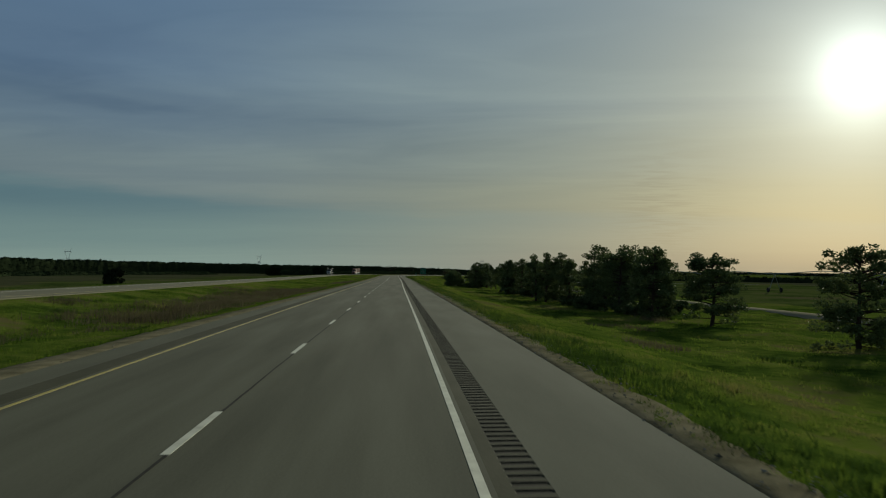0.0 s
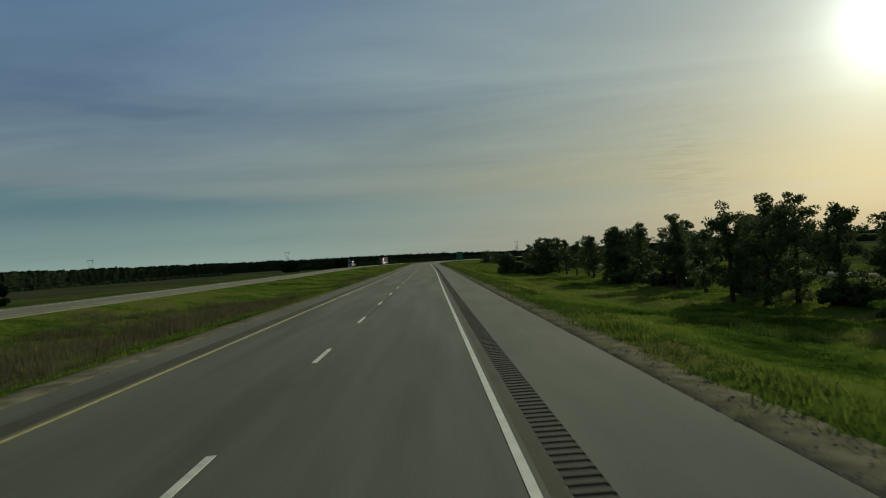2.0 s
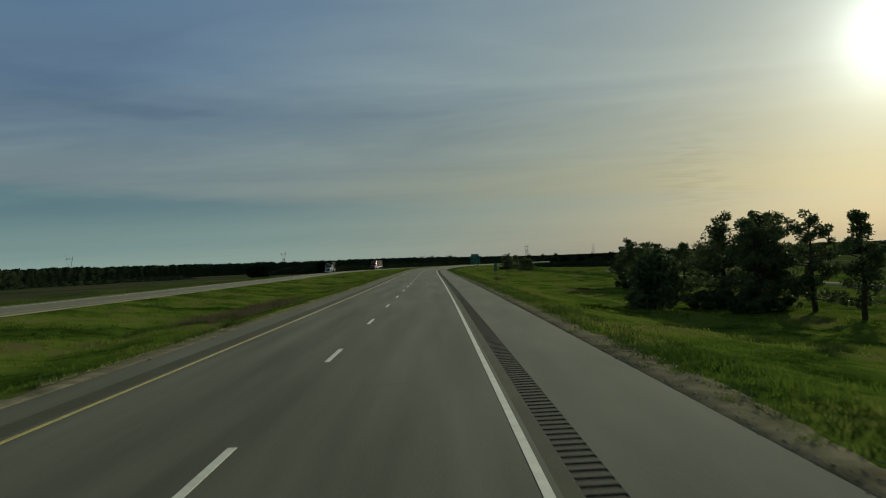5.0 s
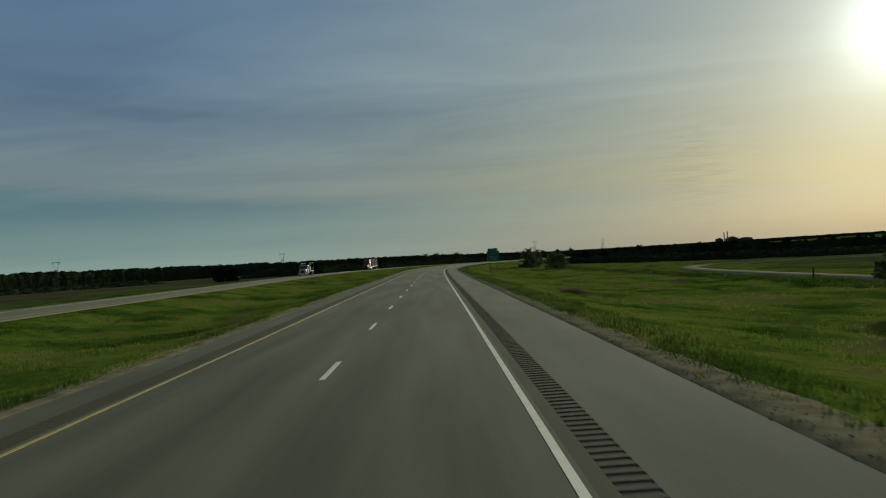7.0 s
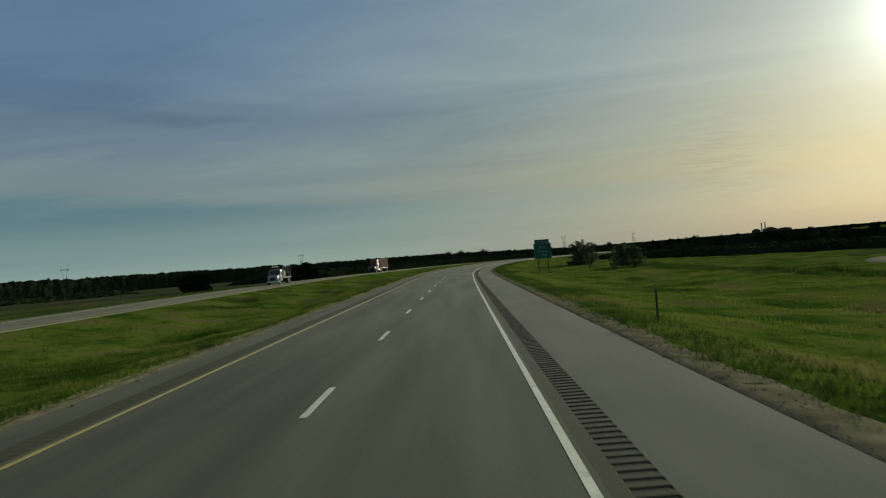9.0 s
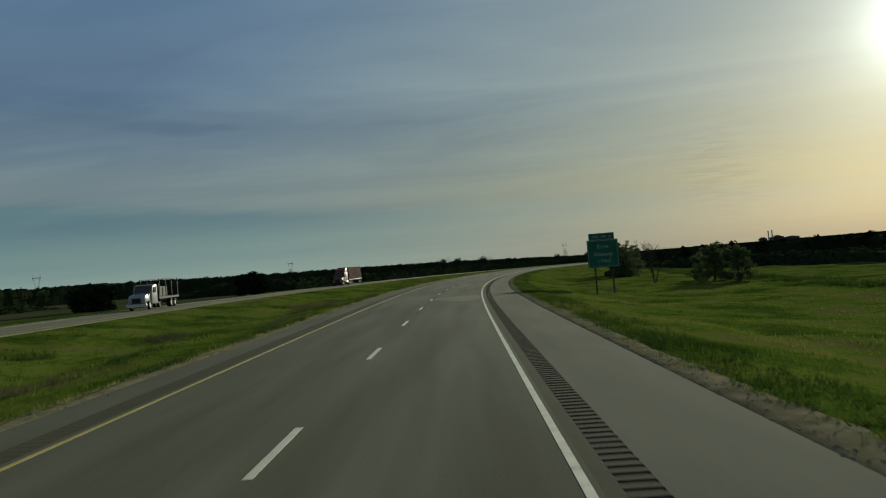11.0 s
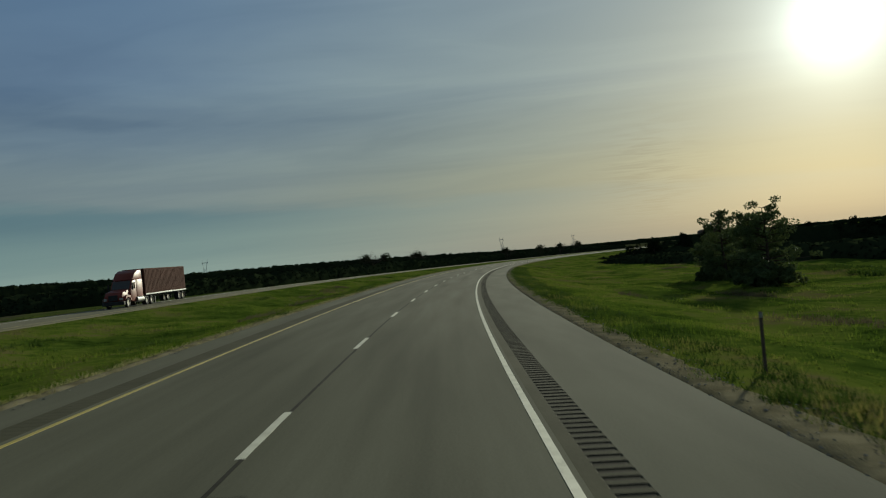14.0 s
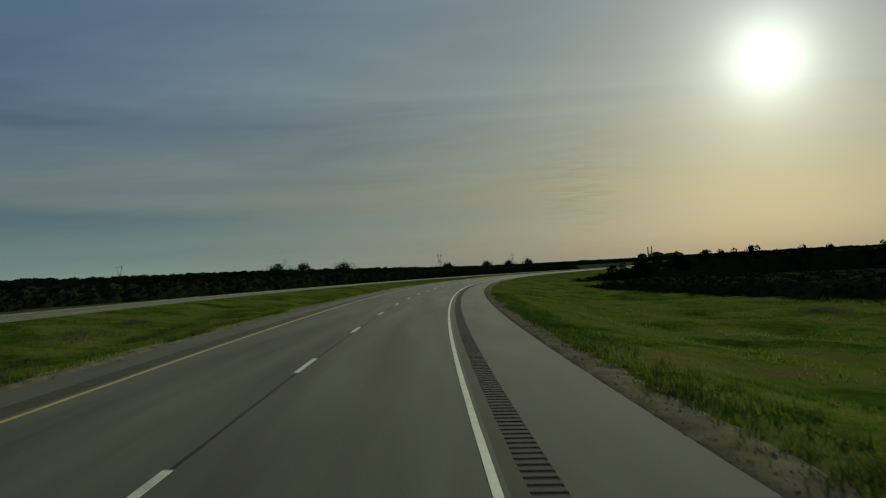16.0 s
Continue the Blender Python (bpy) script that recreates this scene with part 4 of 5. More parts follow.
def woods(name, line, depth, seed, label, size=0.3, per=9, step=1.6, crown=5.0, share=0.5, rough=0.13, floor=0.5):
    """A far wood along stops of (s, lat, top height): a lumpy canopy with a leafy fringe."""
    rng = np.random.RandomState(seed)
    line = np.array(line, float)
    P = spot(line[:, 0], line[:, 1])
    seg = np.concatenate([[0], np.cumsum(np.linalg.norm(np.diff(P[:, :2], axis=0), axis=1))])
    u = np.arange(0, seg[-1], step)
    a, b, top = (np.interp(u, seg, line[:, k]) for k in range(3))
    deep = min(depth, 26.0)
    v = np.concatenate([[0.0, 0.25, 0.8, 1.6], np.arange(2.8, deep, step * 0.8), [deep + 3.0]])
    m = len(v)
    sign = -np.sign(np.mean(b))
    A = np.repeat(a[:, None], m, 1) + rng.randn(len(u), m) * step * 0.2
    B = b[:, None] - sign * (v[None, :] - 0.4 * deep) + rng.randn(len(u), m) * step * 0.15
    base = far_base(A, B)
    ends = np.clip(np.minimum(u, u[-1] - u) / (depth * 0.9), 0.0, 1.0) ** 0.6
    room = np.maximum(top[:, None] - base[..., 2], 1.5) * (0.05 + 0.95 * ends[:, None])
    # rounded crowns on a jittered lattice; the canopy is their upper hull
    U, W = np.repeat(u[:, None], m, 1), np.repeat(v[None, :], len(u), 0)
    nu, nv = int(u[-1] / crown) + 4, int(deep / crown) + 6
    ju, jv, jh, jr = (rng.rand(nu, nv) for _ in range(4))
    jh += 0.6 * np.repeat(rng.rand(nu // 5 + 1), 5)[:nu, None]
    hull = np.zeros_like(U)
    iu, iv = (U / crown).astype(int) + 1, (W / crown).astype(int) + 1
    for du in (-1, 0, 1):
        for dv in (-1, 0, 1):
            pu, pv = iu + du, iv + dv
            d2 = (U - (pu - 1 + ju[pu, pv]) * crown) ** 2 + (W - (pv - 1 + jv[pu, pv]) * crown) ** 2
            R = crown * (0.55 + 0.4 * jr[pu, pv])
            hull = np.maximum(hull, room * (0.93 - rough * (1 - jh[pu, pv])) - 0.62 * d2 / R)
    edge = np.clip(0.12 + 0.5 * W + 0.1 * rng.randn(*W.shape), 0, 1) ** 0.6
    hull = np.maximum(hull, floor * room) * edge
    hull[:, 0] = hull[:, -1] = 0.0
    V = base.copy()
    V[..., 2] += hull - 0.3
    n, m = A.shape
    k = (np.arange(n - 1)[:, None] * m + np.arange(m - 1)[None, :]).ravel()
    F = np.stack([k, k + 1, k + m + 1, k + m], -1)
    body = mesh_object(name, V.reshape(-1, 3), F, FAR_LEAF_SHADED, smooth=True)
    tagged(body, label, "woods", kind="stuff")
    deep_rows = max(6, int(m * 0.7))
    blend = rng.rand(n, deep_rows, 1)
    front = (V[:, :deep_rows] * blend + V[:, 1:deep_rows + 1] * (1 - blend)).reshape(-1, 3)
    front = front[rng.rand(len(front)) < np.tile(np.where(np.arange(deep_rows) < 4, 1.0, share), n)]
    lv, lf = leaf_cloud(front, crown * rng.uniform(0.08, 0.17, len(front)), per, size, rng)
    leaves = mesh_object("canopy_leaves", lv, lf, FAR_LEAF_SHADED, body, "ragged outer foliage")
    leaves["kind"] = "stuff"
    return body


woods("left_woods", ((-80, -430, 9.2), (300, -430, 9.0), (700, -440, 7.6), (885, -430, 5.0), (1000, -420, 2.7), (1145, -412, 0.9), (1275, -402, -2.4), (1410, -405, -5.8), (1560, -412, -8.0), (1760, -410, -10.6), (2100, -330, -12.8), (2500, -150, -13)), 60, 201, "dark distant wood across the fields", size=0.55, per=6, step=2.0, crown=6.5, share=0.5, floor=0.8)
woods("far_scrub", ((150, -150, -0.8), (420, -200, -2.0), (600, -160, -3.2)), 16, 202, "dark scrubby hedge beyond the far fields", size=0.26, per=9, step=1.6, crown=3.2)
woods("roadside_wood", ((610, -112, -1.8), (640, -100, -1.2), (700, -92, -1.9), (800, -88, -2.6), (900, -86, -3.9), (1000, -84, -5.4), (1120, -80, -7.2)), 22, 205, "dark wood just beyond the opposite carriageway", size=0.33, per=11, step=1.5, crown=4.2, share=0.8, floor=0.7)
woods("right_woods", ((735, 24, -3.8), (752, 50, -3.4), (765, 95, -3.6), (730, 160, -4.0), (650, 230, -4.3), (500, 280, -4.3), (330, 300, -3.9), (150, 310, -2.8), (0, 320, -1.8)), 36, 203, "dark wood beyond the meadow and frontage road", size=0.41, per=7, step=1.7, crown=4.5, share=0.6, rough=0.2)
woods("near_right_scrub", ((680, 28, -6.6), (655, 31, -5.9), (640, 34, -5.6), (605, 41, -5.0), (575, 49, -4.6), (545, 58, -4.3), (505, 70, -4.0), (470, 86, -3.9), (430, 118, -4.0)), 24, 204, "low dark scrub in front of the far wood", size=0.25, per=8, step=1.3, crown=3.0, share=0.8, rough=0.35)

woods("ridge_woods", ((1474, -628, -9.2), (1543, -549, -8.9), (1607, -466, -8.5), (1664, -378, -8.1), (1715, -287, -7.7), (1760, -192, -7.2), (1798, -94, -6.6), (1828, 6, -6.0), (1850, 110, -6.4)), 26, 206, "low dark wood along the distant ridge", size=0.6, per=6, step=3.0, crown=8.0, share=0.4, rough=0.25)


# ---- round crowns standing along the far wood ----
def far_tree(seed, label):
    """A round-crowned tree one metre high and wide, to be scaled."""
    rng = np.random.RandomState(seed)
    ob = new("far_tree")
    tagged(ob, label, "tree", group="trees along the far wood")
    bm = tube_bm((0, 0, 0), (0.01, 0.01, 0.62), 0.045, 0.018, 6)
    C, R = [], []
    for k in range(26):
        a, f = rng.uniform(0, 6.283), rng.uniform(0.22, 0.93)
        r = 0.42 * math.sin(math.pi * min(1, f * 0.85 + 0.12)) ** 0.7 * math.sqrt(rng.rand())
        C.append((r * math.cos(a), r * math.sin(a), f))
        R.append(rng.uniform(0.09, 0.15))
        if k % 4 == 0:
            tube_bm((0, 0, f * 0.55), C[-1], 0.014, 0.005, 4, bm)
    part("trunk", bm, BARK, ob)
    V, F = leaf_cloud(np.array(C), np.array(R), 44, 0.042, rng, flat=0.9)
    mesh_object("crown", V, F, FAR_LEAF_SHADED, ob, "rounded dark crown")
    return ob


def build_far_trees():
    rng = np.random.RandomState(41)
    label = "round-crowned dark tree along the distant wood"
    stop = np.array(((735, 30, -2.6), (752, 52, -1.9), (762, 95, -2.2), (730, 158, -2.2), (650, 225, -2.3), (500, 275, -2.2), (330, 296, -1.8), (190, 302, -1.2)))
    P = spot(stop[:, 0], stop[:, 1])
    seg = np.concatenate([[0], np.cumsum(np.linalg.norm(np.diff(P[:, :2], axis=0), axis=1))])
    makers = [far_tree(300 + k, label) for k in range(3)]
    u = 0.0
    k = 0
    while u < seg[-1]:
        s, lat, top = (float(np.interp(u, seg, stop[:, j])) for j in range(3))
        lat += rng.uniform(-5, 7)
        base = spot(s, lat, float(ground_dz(s, lat)) - 0.3)
        h = (top + rng.uniform(-1.8, 0.4)) - base[2]
        w = rng.uniform(4.5, 8.0)
        m = Matrix.Translation(base) @ Matrix.Rotation(rng.uniform(0, 6.28), 4, "Z") @ Matrix.Diagonal((w, w, h, 1))
        if k < 3:
            makers[k].matrix_basis = m
        else:
            old = makers[k % 3].scale
            copy_thing(makers[k % 3], m @ Matrix.Diagonal((1 / old[0], 1 / old[1], 1 / old[2], 1)))
        k += 1
        u += rng.uniform(2.4, 6.0) if s > 640 else rng.uniform(7, 26)


build_far_trees()


# ---- signs and posts ----
def stand(ob, s, lat, dz=0.0, turn=0.0):
    """Set a thing on the road's frame: local y ahead along the road, local x to its right."""
    h = float(np.interp(s, ST, HEAD))
    ob.location = Vector(spot(s, lat, dz))
    ob.rotation_euler = (0, 0, -h + turn)
    return ob


def glyph(text, size):
    cu = bpy.data.curves.new("letter", "FONT")
    cu.body, cu.size, cu.extrude = text, size, 0.004
    tmp = bpy.data.objects.new("letter", cu)
    scene.collection.objects.link(tmp)
    bpy.context.view_layer.update()
    me = bpy.data.meshes.new_from_object(tmp)
    bpy.data.objects.remove(tmp)
    return me, max(v.co.x for v in me.vertices)


def lettering(text, size, x, z, y, mat, parent, width=None):
    """Raised letters facing back down the road, each one a part."""
    w = glyph(text, size)[1]
    k = width / w if width else 1.0
    for i, ch in enumerate(text):
        if ch == " ":
            continue
        me, right = glyph(ch, size)
        off = glyph(text[:i + 1], size)[1] - right - w / 2
        me.transform(Matrix.Translation((x, y, z)) @ pose(0, 0, 0, 90) @ Matrix.Diagonal((k, 1, 1, 1)) @ Matrix.Translation((off, 0, 0)))
        me.materials.clear()
        me.materials.append(mat)
        ob = new("letter", me)
        ob.parent = parent


def rounded_plate(x0, x1, z0, z1, y0, y1, r, bm=None):
    """A sheet with rounded corners, standing in the x-z plane."""
    bm = bm or bmesh.new()
    ring = []
    for cx, cz, a0 in ((x1 - r, z1 - r, 0), (x0 + r, z1 - r, 90), (x0 + r, z0 + r, 180), (x1 - r, z0 + r, 270)):
        for i in range(5):
            a = radians(a0 + 22.5 * i)
            ring.append((cx + r * math.cos(a), cz + r * math.sin(a)))
    front = [bm.verts.new((x, y0, z)) for x, z in ring]
    back = [bm.verts.new((x, y1, z)) for x, z in ring]
    bm.faces.new(front)
    bm.faces.new(back[::-1])
    n = len(ring)
    for i in range(n):
        bm.faces.new((front[i], back[i], back[(i + 1) % n], front[(i + 1) % n]))
    bmesh.ops.recalc_face_normals(bm, faces=bm.faces)
    return bm


def border_frame(x0, x1, z0, z1, y0, y1, t):
    bm = bmesh.new()
    for a, b, c, d in ((x0, x1, z0, z0 + t), (x0, x1, z1 - t, z1), (x0, x0 + t, z0 + t, z1 - t), (x1 - t, x1, z0 + t, z1 - t)):
        box_bm(a, b, y0, y1, c, d, bm=bm)
    return bm


def build_guide_sign():
    sign = stand(new("guide_sign"), 437.0, 12.1)
    tagged(sign, "green highway exit sign with pale lettering on two steel posts", "road sign")
    part("panel", rounded_plate(-1.52, 1.52, 1.28, 4.0, -0.03, 0.0, 0.04), SIGN_GREEN, sign, "large green panel")
    part("panel_border", border_frame(-1.46, 1.46, 1.34, 3.94, -0.036, -0.03, 0.035), SIGN_WHITE, sign, "thin white border line")
    tab = part("exit_tab", rounded_plate(-1.3, 1.2, 4.004, 4.66, -0.03, 0.0, 0.03), SIGN_GREEN, sign, "narrow green panel on top")
    part("tab_border", border_frame(-1.25, 1.15, 4.05, 4.61, -0.036, -0.03, 0.02), SIGN_WHITE, tab)
    for x0, x1 in ((-0.95, -0.35), (-0.12, 0.42), (0.66, 0.92)):
        part("lettering_bar", box_bm(x0, x1, -0.036, -0.03, 4.24, 4.4), STEEL, tab, "worn unreadable lettering")
    lettering("Erie", 0.56, 0.0, 3.16, -0.036, SIGN_WHITE, sign, 1.15)
    lettering("Albany", 0.56, 0.0, 2.4, -0.036, SIGN_WHITE, sign, 1.95)
    lettering("1 MILE", 0.46, 0.05, 1.76, -0.036, SIGN_WHITE, sign, 1.3)
    for z in (1.6, 2.6, 3.6):
        part("cross_rail", box_bm(-1.45, 1.45, 0.002, 0.06, z, z + 0.07, 0.008), STEEL, sign)
    for x in (-0.85, 0.85):
        base = float(ground_dz(437.0, 12.1 + x)) - 0.3
        bm = box_bm(x - 0.07, x + 0.07, 0.062, 0.075, base, 3.95)
        box_bm(x - 0.07, x + 0.07, 0.205, 0.218, base, 3.95, bm=bm)
        box_bm(x - 0.006, x + 0.006, 0.075, 0.205, base, 3.95, bm=bm)
        part("post", bm, RUSTED, sign, "weathered steel beam post")


def build_mile_marker():
    lat = 4.3
    g = float(ground_dz(232.5, lat))
    m = stand(new("mile_marker"), 232.5, lat, g)
    tagged(m, "small green mile marker plate on a thin steel post", "road sign")
    bm = box_bm(-0.03, 0.03, 0.0, 0.012, -0.3, 1.95)
    box_bm(-0.03, -0.018, 0.012, 0.04, -0.3, 1.95, bm=bm)
    box_bm(0.018, 0.03, 0.012, 0.04, -0.3, 1.95, bm=bm)
    part("post", bm, RUSTED, m, "brown steel channel post")
    part("plate", rounded_plate(-0.13, 0.13, 1.38, 2.06, -0.012, -0.002, 0.03), SIGN_GREEN, m, "narrow green plate with white digits")
    lettering("1", 0.36, 0.0, 1.76, -0.016, SIGN_WHITE, m)
    lettering("7", 0.36, 0.0, 1.44, -0.016, SIGN_WHITE, m)
    part("reflector", box_bm(-0.04, 0.04, -0.01, -0.002, 1.2, 1.3, 0.004), SIGN_WHITE, m)


def build_delineators():
    first = None
    for s in (162.3, 315.2, 467.0, 620.0):
        lat = 4.7
        g = float(ground_dz(s, lat))
        if first is None:
            first = stand(new("delineator_post"), s, lat, g)
            tagged(first, "thin brown steel delineator post in the grass", "post", group="delineator posts")
            bm = box_bm(-0.03, 0.03, 0.0, 0.008, -0.25, 1.12)
            box_bm(-0.03, -0.02, 0.008, 0.03, -0.25, 1.12, bm=bm)
            box_bm(0.02, 0.03, 0.008, 0.03, -0.25, 1.12, bm=bm)
            part("post", bm, RUSTED, first)
            part("reflector", box_bm(-0.035, 0.035, -0.008, 0.0, 1.0, 1.1, 0.003), STEEL, first, "small pale reflector")
        else:
            h = float(np.interp(s, ST, HEAD))
            copy_thing(first, Matrix.Translation(Vector(spot(s, lat, g))) @ Matrix.Rotation(-h, 4, "Z"))
    for s in (90.0, 242.0, 394.0, 546.0):
        h = float(np.interp(s, ST, HEAD))
        copy_thing(first, Matrix.Translation(Vector(spot(s, -44.8, float(ground_dz(s, -44.8))))) @ Matrix.Rotation(math.pi - h, 4, "Z"))


build_guide_sign()
build_mile_marker()
build_delineators()


def build_lane_posts():
    first = None
    for s, lat in ((310.0, 37.4), (288.0, 33.8)):
        p = Vector(spot(s, lat, float(ground_dz(s, lat))))
        if first is None:
            first = new("wooden_post")
            first.location = p
            tagged(first, "short dark wooden post beside the frontage road", "post", group="lane posts")
            part("shaft", tube_bm((0, 0, -0.3), (0.02, 0, 1.25), 0.1, 0.085, 10), BARK, first)
            part("cap", tube_bm((0.02, 0, 1.25), (0.02, 0, 1.29), 0.075, 0.04, 10), BARK, first)
        else:
            copy_thing(first, Matrix.Translation(p))


build_lane_posts()


# ---- trucks on the opposite carriageway ----
def wheel(parent, x, y, r=0.5, w=0.28):
    """A wheel with its tyre and rim, axle along x."""
    hub = part("wheel", tube_bm((x - w * 0.3, y, r), (x + w * 0.3, y, r), 0.12, 0.12, 10), DARK, parent)
    bm = bmesh.new()
    n = 20
    prof = ((r * 0.58, -0.5), (r * 0.9, -0.5), (r, -0.36), (r, 0.36), (r * 0.9, 0.5), (r * 0.58, 0.5))
    rings = []
    for i in range(n):
        a = 2 * math.pi * i / n
        rings.append([bm.verts.new((x + q * w, y + p * math.cos(a), r + p * math.sin(a))) for p, q in prof])
    for i in range(n):
        for j in range(len(prof)):
            k = (j + 1) % len(prof)
            bm.faces.new((rings[i][j], rings[i][k], rings[(i + 1) % n][k], rings[(i + 1) % n][j]))
    bmesh.ops.recalc_face_normals(bm, faces=bm.faces)
    part("tyre", bm, RUBBER, hub, smooth=True)
    part("rim", tube_bm((x - w * 0.4, y, r), (x + w * 0.4, y, r), r * 0.575, r * 0.575, 16), CHROME, hub)


def profile_bm(pts, x0, x1, bevel=0.05):
    """A side outline in (y, z) swept across x."""
    bm = bmesh.new()
    a = [bm.verts.new((x0, y, z)) for y, z in pts]
    b = [bm.verts.new((x1, y, z)) for y, z in pts]
    bm.faces.new(a)
    bm.faces.new(b[::-1])
    for i in range(len(pts)):
        j = (i + 1) % len(pts)
        bm.faces.new((a[i], b[i], b[j], a[j]))
    bmesh.ops.recalc_face_normals(bm, faces=bm.faces)
    if bevel:
        bmesh.ops.bevel(bm, geom=list(bm.edges), offset=bevel, segments=2, affect="EDGES", profile=0.5)
    return bm


def tractor(t, paint):
    """The front of a long-haul truck; y ahead, nose at y = 0."""
    part("hood", profile_bm(((-0.1, 0.75), (-0.05, 1.35), (-0.35, 1.72), (-2.0, 1.98), (-2.0, 0.75)), -0.95, 0.95, 0.09), paint, t, "sloping painted hood", True)
    part("bumper", box_bm(-1.2, 1.2, -0.32, 0.08, 0.35, 0.75, 0.06), DARK, t)
    part("grille", box_bm(-0.5, 0.5, -0.12, 0.0, 0.82, 1.42, 0.03), DARK, t)
    for x in (-0.85, 0.85):
        part("headlight", box_bm(x - 0.17, x + 0.17, -0.22, -0.02, 0.85, 1.1, 0.04), SIGN_WHITE, t)
    for x in (-1.0, 1.0):
        part("fender", profile_bm(((-0.3, 0.8), (-0.5, 1.2), (-1.0, 1.35), (-1.6, 1.25), (-1.9, 0.8), (-1.75, 0.6), (-1.6, 1.0), (-1.0, 1.12), (-0.55, 1.0)), x - 0.22, x + 0.22, 0.02), paint, t)
    part("cab", profile_bm(((-1.9, 0.6), (-1.9, 1.95), (-2.45, 2.85), (-3.4, 2.95), (-3.4, 0.6)), -1.12, 1.12, 0.08), paint, t, "painted cab with doors", True)
    part("windshield", profile_bm(((-1.88, 1.98), (-2.4, 2.82), (-2.44, 2.82), (-1.92, 1.98)), -0.98, 0.98, 0.0), GLASS, t)
    for x in (-1.135, 1.135):
        part("side_window", profile_bm(((-2.1, 1.95), (-2.45, 2.6), (-3.05, 2.65), (-3.05, 1.95)), x - 0.012, x + 0.012, 0.0), GLASS, t)
        part("mirror", box_bm(x * 1.18 - 0.07, x * 1.18 + 0.07, -2.05, -1.9, 1.85, 2.55, 0.03), DARK, t)
        part("step_tank", tube_bm((x * 0.88, -3.2, 0.75), (x * 0.88, -4.9, 0.75), 0.32, 0.32, 14), STEEL, t, "round fuel tank")
        part("exhaust_stack", tube_bm((x * 0.9, -5.0, 0.9), (x * 0.9, -5.0, 3.9), 0.07, 0.07, 8), CHROME, t)
    part("sleeper", profile_bm(((-3.38, 0.75), (-3.38, 2.95), (-4.95, 2.95), (-4.95, 0.75)), -1.14, 1.14, 0.06), paint, t, "sleeper compartment", True)
    part("roof_fairing", profile_bm(((-2.45, 2.9), (-3.2, 3.65), (-4.0, 3.95), (-4.95, 3.95), (-4.95, 2.9)), -1.1, 1.1, 0.1), paint, t, "tall roof fairing", True)
    part("frame_rail", box_bm(-0.45, 0.45, -7.2, -0.4, 0.55, 0.85, 0.02), DARK, t)
    for x in (-1.02, 1.02):
        wheel(t, x, -1.1)
        wheel(t, x * 0.93, -5.7, w=0.5)
        wheel(t, x * 0.93, -6.95, w=0.5)


def build_semi():
    t = stand(new("semi_truck"), 536.0, -38.5, 0.0, math.pi)
    tagged(t, "maroon semi truck with a ribbed red-brown container trailer", "truck")
    tractor(t, MAROON)
    box = part("trailer_box", box_bm(-1.25, 1.25, -17.2, -5.3, 1.15, 4.05, 0.04), TRAILER, t, "red-brown container body")
    rib = box_bm(-0.012, 0.012, -0.1, 0.1, 1.3, 3.95, 0.008)
    me = bpy.data.meshes.new("rib")
    rib.to_mesh(me)
    rib.free()
    me.materials.append(TRAILER)
    for x in (-1.265, 1.265):
        for k in range(32):
            r = new("rib", me)
            r.parent = box
            r.location = (x, -5.55 - k * 0.365, 0)
        part("bottom_rail", box_bm(x - 0.03, x + 0.03, -17.2, -5.3, 1.1, 1.25, 0.015), STEEL, t, "pale bottom rail")
    part("chassis", box_bm(-0.5, 0.5, -17.0, -5.6, 0.8, 1.12, 0.02), DARK, t)
    for x in (-0.95, 0.95):
        part("landing_leg", box_bm(x - 0.08, x + 0.08, -8.4, -8.2, 0.1, 0.85, 0.02), DARK, t)
        part("mud_flap", box_bm(x - 0.3, x + 0.3, -17.1, -17.07, 0.25, 0.85), RUBBER, t)
        for y in (-15.1, -16.3):
            wheel(t, x, y, w=0.5)


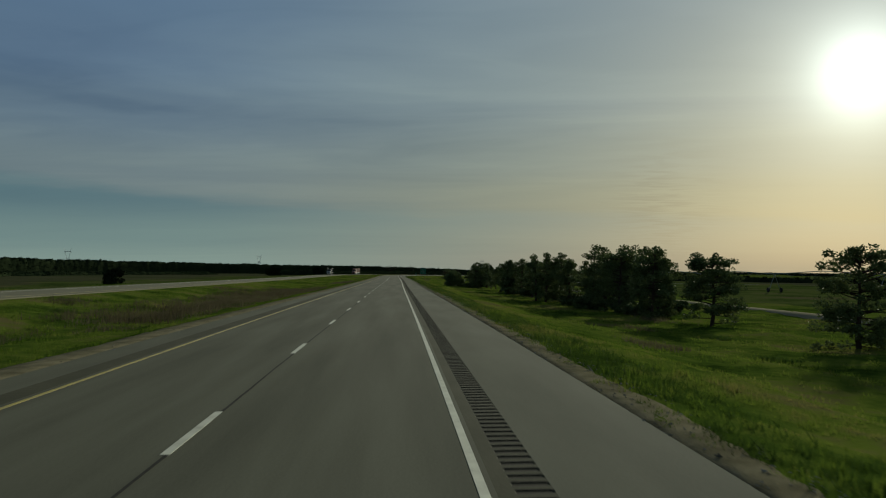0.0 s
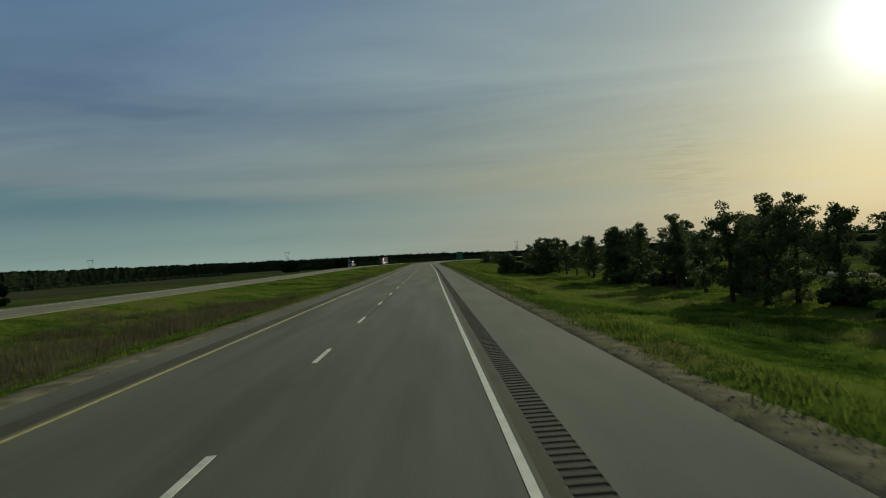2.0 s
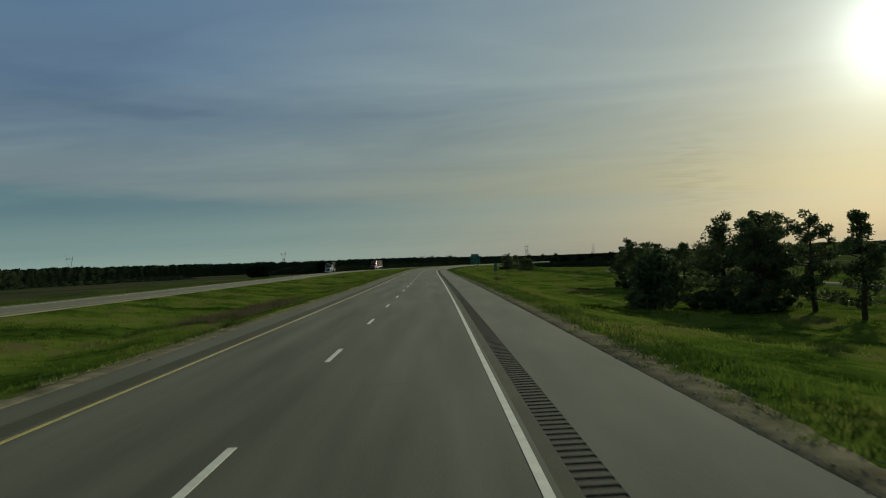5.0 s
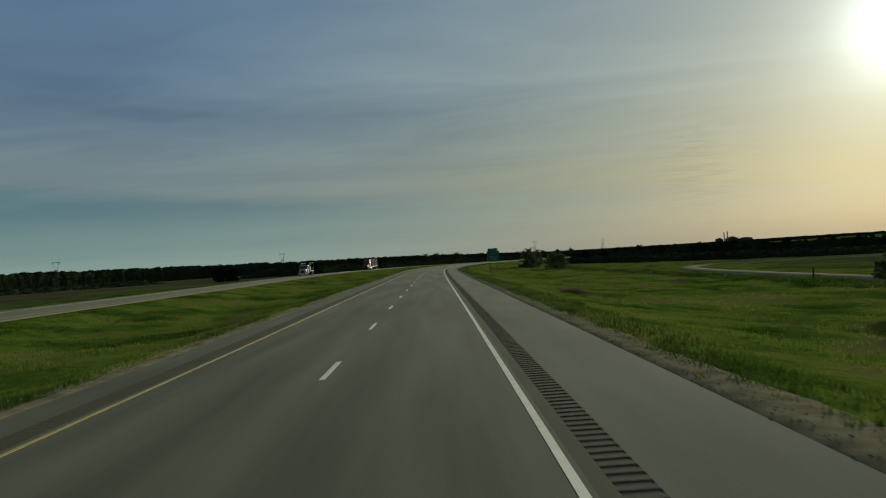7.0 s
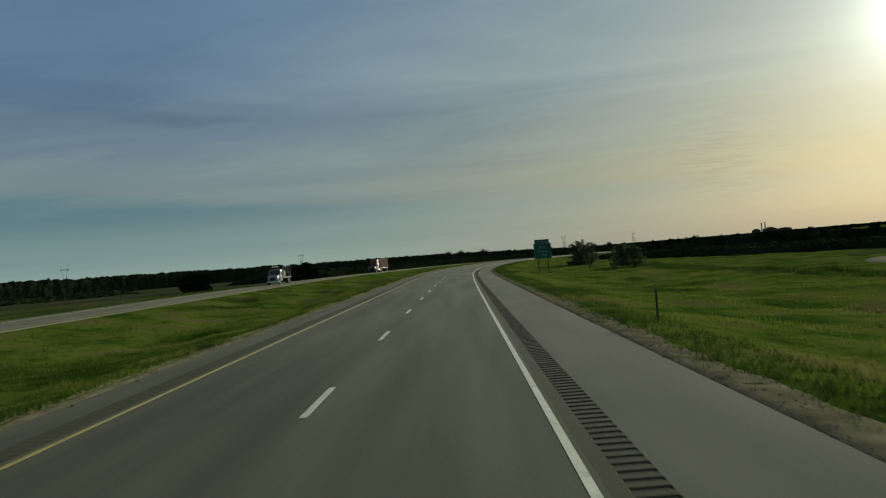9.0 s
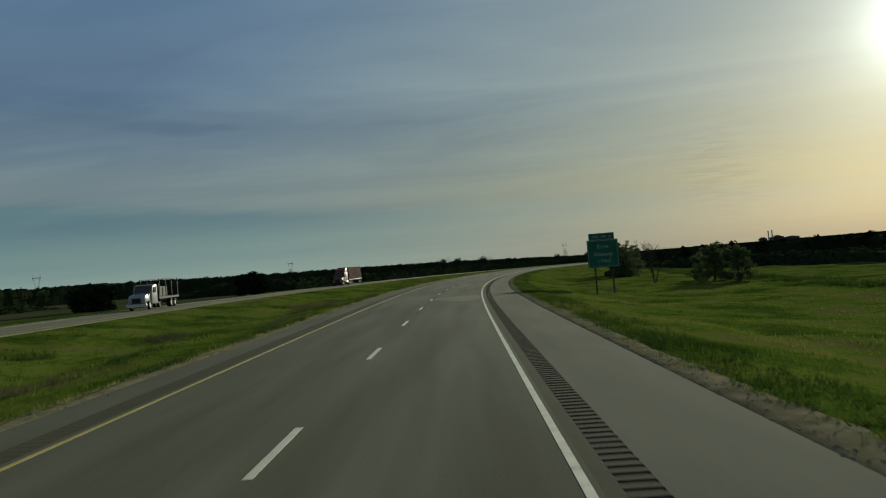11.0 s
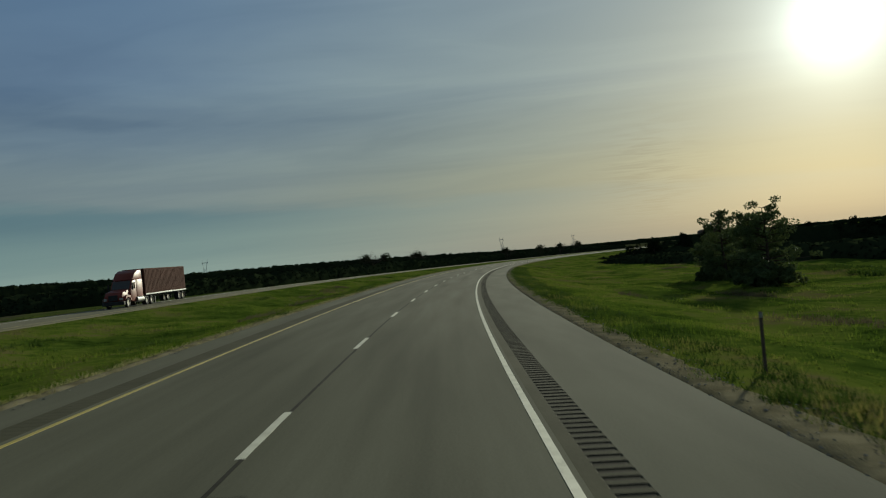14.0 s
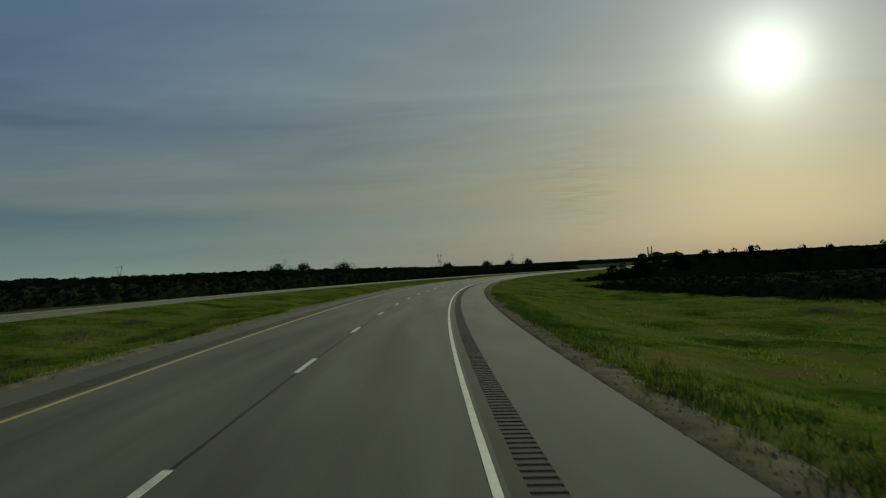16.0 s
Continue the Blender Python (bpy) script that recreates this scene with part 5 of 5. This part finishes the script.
def build_flatbed():
    t = stand(new("flatbed_truck"), 444.0, -38.5, 0.0, math.pi)
    tagged(t, "white-cabbed work truck with dark rack on its flat bed", "truck")
    tractor_parts = (("hood", ((-0.05, 0.7), (-0.05, 1.35), (-0.3, 1.65), (-1.7, 1.85), (-1.7, 0.7)), 0.95), ("cab", ((-1.65, 0.6), (-1.65, 1.85), (-2.15, 2.75), (-3.3, 2.8), (-3.3, 0.6)), 1.1))
    for name, pts, w in tractor_parts:
        part(name, profile_bm(pts, -w, w, 0.08), CAB_WHITE, t, "white painted " + name, True)
    part("windshield", profile_bm(((-1.62, 1.9), (-2.12, 2.7), (-2.16, 2.7), (-1.66, 1.9)), -0.95, 0.95, 0.0), GLASS, t)
    part("grille", box_bm(-0.5, 0.5, -0.06, 0.03, 0.8, 1.35, 0.02), DARK, t)
    part("bumper", box_bm(-1.15, 1.15, -0.25, 0.1, 0.35, 0.7, 0.05), CHROME, t)
    for x in (-1.11, 1.11):
        part("side_window", profile_bm(((-1.95, 1.9), (-2.2, 2.5), (-2.9, 2.55), (-2.9, 1.9)), x - 0.012, x + 0.012, 0.0), GLASS, t)
        part("mirror", box_bm(x * 1.2 - 0.06, x * 1.2 + 0.06, -1.9, -1.78, 1.75, 2.4, 0.02), DARK, t)
    part("frame_rail", box_bm(-0.45, 0.45, -9.2, -0.4, 0.55, 0.85, 0.02), DARK, t)
    part("bed", box_bm(-1.2, 1.2, -9.4, -3.5, 1.05, 1.3, 0.03), DARK, t, "dark flat bed")
    part("headboard", box_bm(-1.2, 1.2, -3.62, -3.5, 1.3, 2.9, 0.02), DARK, t)
    for x in (-1.12, 1.12):
        for y in (-3.9, -5.7, -7.4, -9.2):
            part("rack_post", box_bm(x - 0.05, x + 0.05, y - 0.05, y + 0.05, 1.3, 3.3, 0.01), DARK, t)
        part("rack_rail", box_bm(x - 0.05, x + 0.05, -9.25, -3.85, 3.3, 3.4, 0.01), DARK, t)
        wheel(t, x * 0.92, -1.05)
        wheel(t, x * 0.86, -7.0, w=0.5)
        wheel(t, x * 0.86, -8.2, w=0.5)
    part("crate", box_bm(-0.9, 0.9, -6.6, -4.2, 1.3, 2.5, 0.04), DARK, t, "dark boxed load")


build_semi()
build_flatbed()


# ---- far things ----
def lattice_tower(x, y, z, h, seed):
    """A two-horned steel transmission tower."""
    t = new("transmission_tower")
    t.location = (x, y, z)
    t.rotation_euler = (0, 0, radians(25))
    tagged(t, "distant grey lattice transmission tower with two horns", "power tower", group="transmission towers")
    r = 0.22
    w, waist = h * 0.13, h * 0.045
    zc = h * 0.62
    for sx in (-1, 1):
        for sy in (-1, 1):
            part("leg", tube_bm((sx * w, sy * w, 0), (sx * waist, sy * waist, zc), r, r, 5), LATTICE, t)
        part("horn", tube_bm((sx * waist, 0, zc), (sx * h * 0.09, 0, h * 0.86), r * 1.4, r, 5), LATTICE, t)
        part("horn_tip", tube_bm((sx * h * 0.09, 0, h * 0.86), (sx * h * 0.115, 0, h), r, r * 0.6, 5), LATTICE, t)
        bm = bmesh.new()
        for k in range(5):
            f0, f1 = k / 5, (k + 1) / 5
            a = w + (waist - w) * f0
            b = w + (waist - w) * f1
            tube_bm((-a * sx, a, zc * f0), (b * sx, b, zc * f1), r * 0.6, r * 0.6, 4, bm)
            tube_bm((-a * sx, -a, zc * f0), (b * sx, -b, zc * f1), r * 0.6, r * 0.6, 4, bm)
        part("bracing", bm, LATTICE, t)
        part("insulator", tube_bm((sx * h * 0.11, 0, h * 0.85), (sx * h * 0.11, 0, h * 0.78), r * 0.8, r * 0.8, 5), LATTICE, t)
    part("cross_arm", box_bm(-h * 0.12, h * 0.12, -0.3, 0.3, h * 0.85, h * 0.87), LATTICE, t)


for i, (x, y, z, h) in enumerate(((-556, 1420, -17, 44), (-298, 1778, -17, 40), (188, 1879, -19, 36), (411, 2322, -19, 34))):
    lattice_tower(x, y, z, h, i)


def build_plant():
    """Twin stacks on the far ridge."""
    for k, x in enumerate((679, 671)):
        c = new("chimney_stack")
        c.location = (x, 2180, -16)
        tagged(c, "thin distant grey chimney stack on the ridge", "chimney", group="twin stacks")
        part("shaft", tube_bm((0, 0, -16), (0, 0, 26.6 - 1.6 * k), 1.5, 1.1, 10), LATTICE, c)
        part("rim", tube_bm((0, 0, 25.8 - 1.6 * k), (0, 0, 26.9 - 1.6 * k), 1.35, 1.35, 10), LATTICE, c)


def plant_house(x, y, half, wall, peak):
    b = new("plant_building")
    b.location = (x, y, -16)
    tagged(b, "dark gabled plant building beside the distant stacks", "building", group="plant buildings")
    part("wall", box_bm(-half, half, -8, 8, -16, wall, 0.2), RUSTED, b)
    bm = profile_bm(((-half - 0.6, wall), (0, peak), (half + 0.6, wall)), -8.6, 8.6, 0.0)
    bmesh.ops.rotate(bm, verts=bm.verts, matrix=Matrix.Rotation(math.pi / 2, 3, "Z"))
    part("roof", bm, RUSTED, b, "dark pitched roof")


build_plant()
plant_house(692, 2190, 13, 10.5, 15)
plant_house(664, 2196, 7, 9, 12.5)
plant_house(727, 2200, 16, 9, 11.5)


def build_pivot():
    """A wheeled irrigation line standing across the far field."""
    g = new("irrigation_pivot")
    z0 = float(road_z(250, 90.0)) - 2.3
    a, b = Vector(spot(150, 90)), Vector(spot(380, 92))
    mid = (a + b) / 2
    g.location = (mid.x, mid.y, z0)
    tagged(g, "long grey wheeled irrigation pipe standing in the field", "irrigation line")
    d = (b - a)
    d.z = 0
    n = 5
    grade = (float(road_z(380, 90)) - float(road_z(150, 90))) / n
    for k in range(n + 1):
        p = d * (k / n - 0.5)
        zb = grade * (k - n / 2)
        t = part("wheel_tower", tube_bm((p.x - 1.6, p.y, zb), (p.x, p.y, zb + 4.3), 0.07, 0.07, 6), STEEL, g, "braced tower on two wheels")
        part("brace", tube_bm((p.x + 1.6, p.y, zb), (p.x, p.y, zb + 4.3), 0.07, 0.07, 6), STEEL, t)
        for sx in (-1.6, 1.6):
            part("wheel", tube_bm((p.x + sx - 0.15, p.y, zb + 0.55), (p.x + sx + 0.15, p.y, zb + 0.55), 0.6, 0.6, 14), RUBBER, t)
        if k < n:
            q = d * ((k + 1) / n - 0.5)
            za, zc = zb + 4.4, zb + grade + 4.4
            bow = 0.7
            m = (p + q) / 2
            bm = tube_bm((p.x, p.y, za), (m.x, m.y, (za + zc) / 2 + bow), 0.09, 0.09, 6)
            tube_bm((m.x, m.y, (za + zc) / 2 + bow), (q.x, q.y, zc), 0.09, 0.09, 6, bm)
            part("pipe", bm, STEEL, g, "bowed water pipe")
            tb = bmesh.new()
            last = Vector((p.x, p.y, za))
            for i in range(1, 9):
                f = i / 8
                top = Vector((p.x + (q.x - p.x) * f, p.y + (q.y - p.y) * f, za + (zc - za) * f + bow * (1 - abs(2 * f - 1))))
                low = Vector((p.x + (q.x - p.x) * (f - 0.0625), p.y + (q.y - p.y) * (f - 0.0625), za + (zc - za) * f - 0.7 + bow * (1 - abs(2 * f - 1))))
                tube_bm(last, low, 0.035, 0.035, 4, tb)
                tube_bm(low, top, 0.035, 0.035, 4, tb)
                last = top
            part("truss", tb, STEEL, g)


build_pivot()
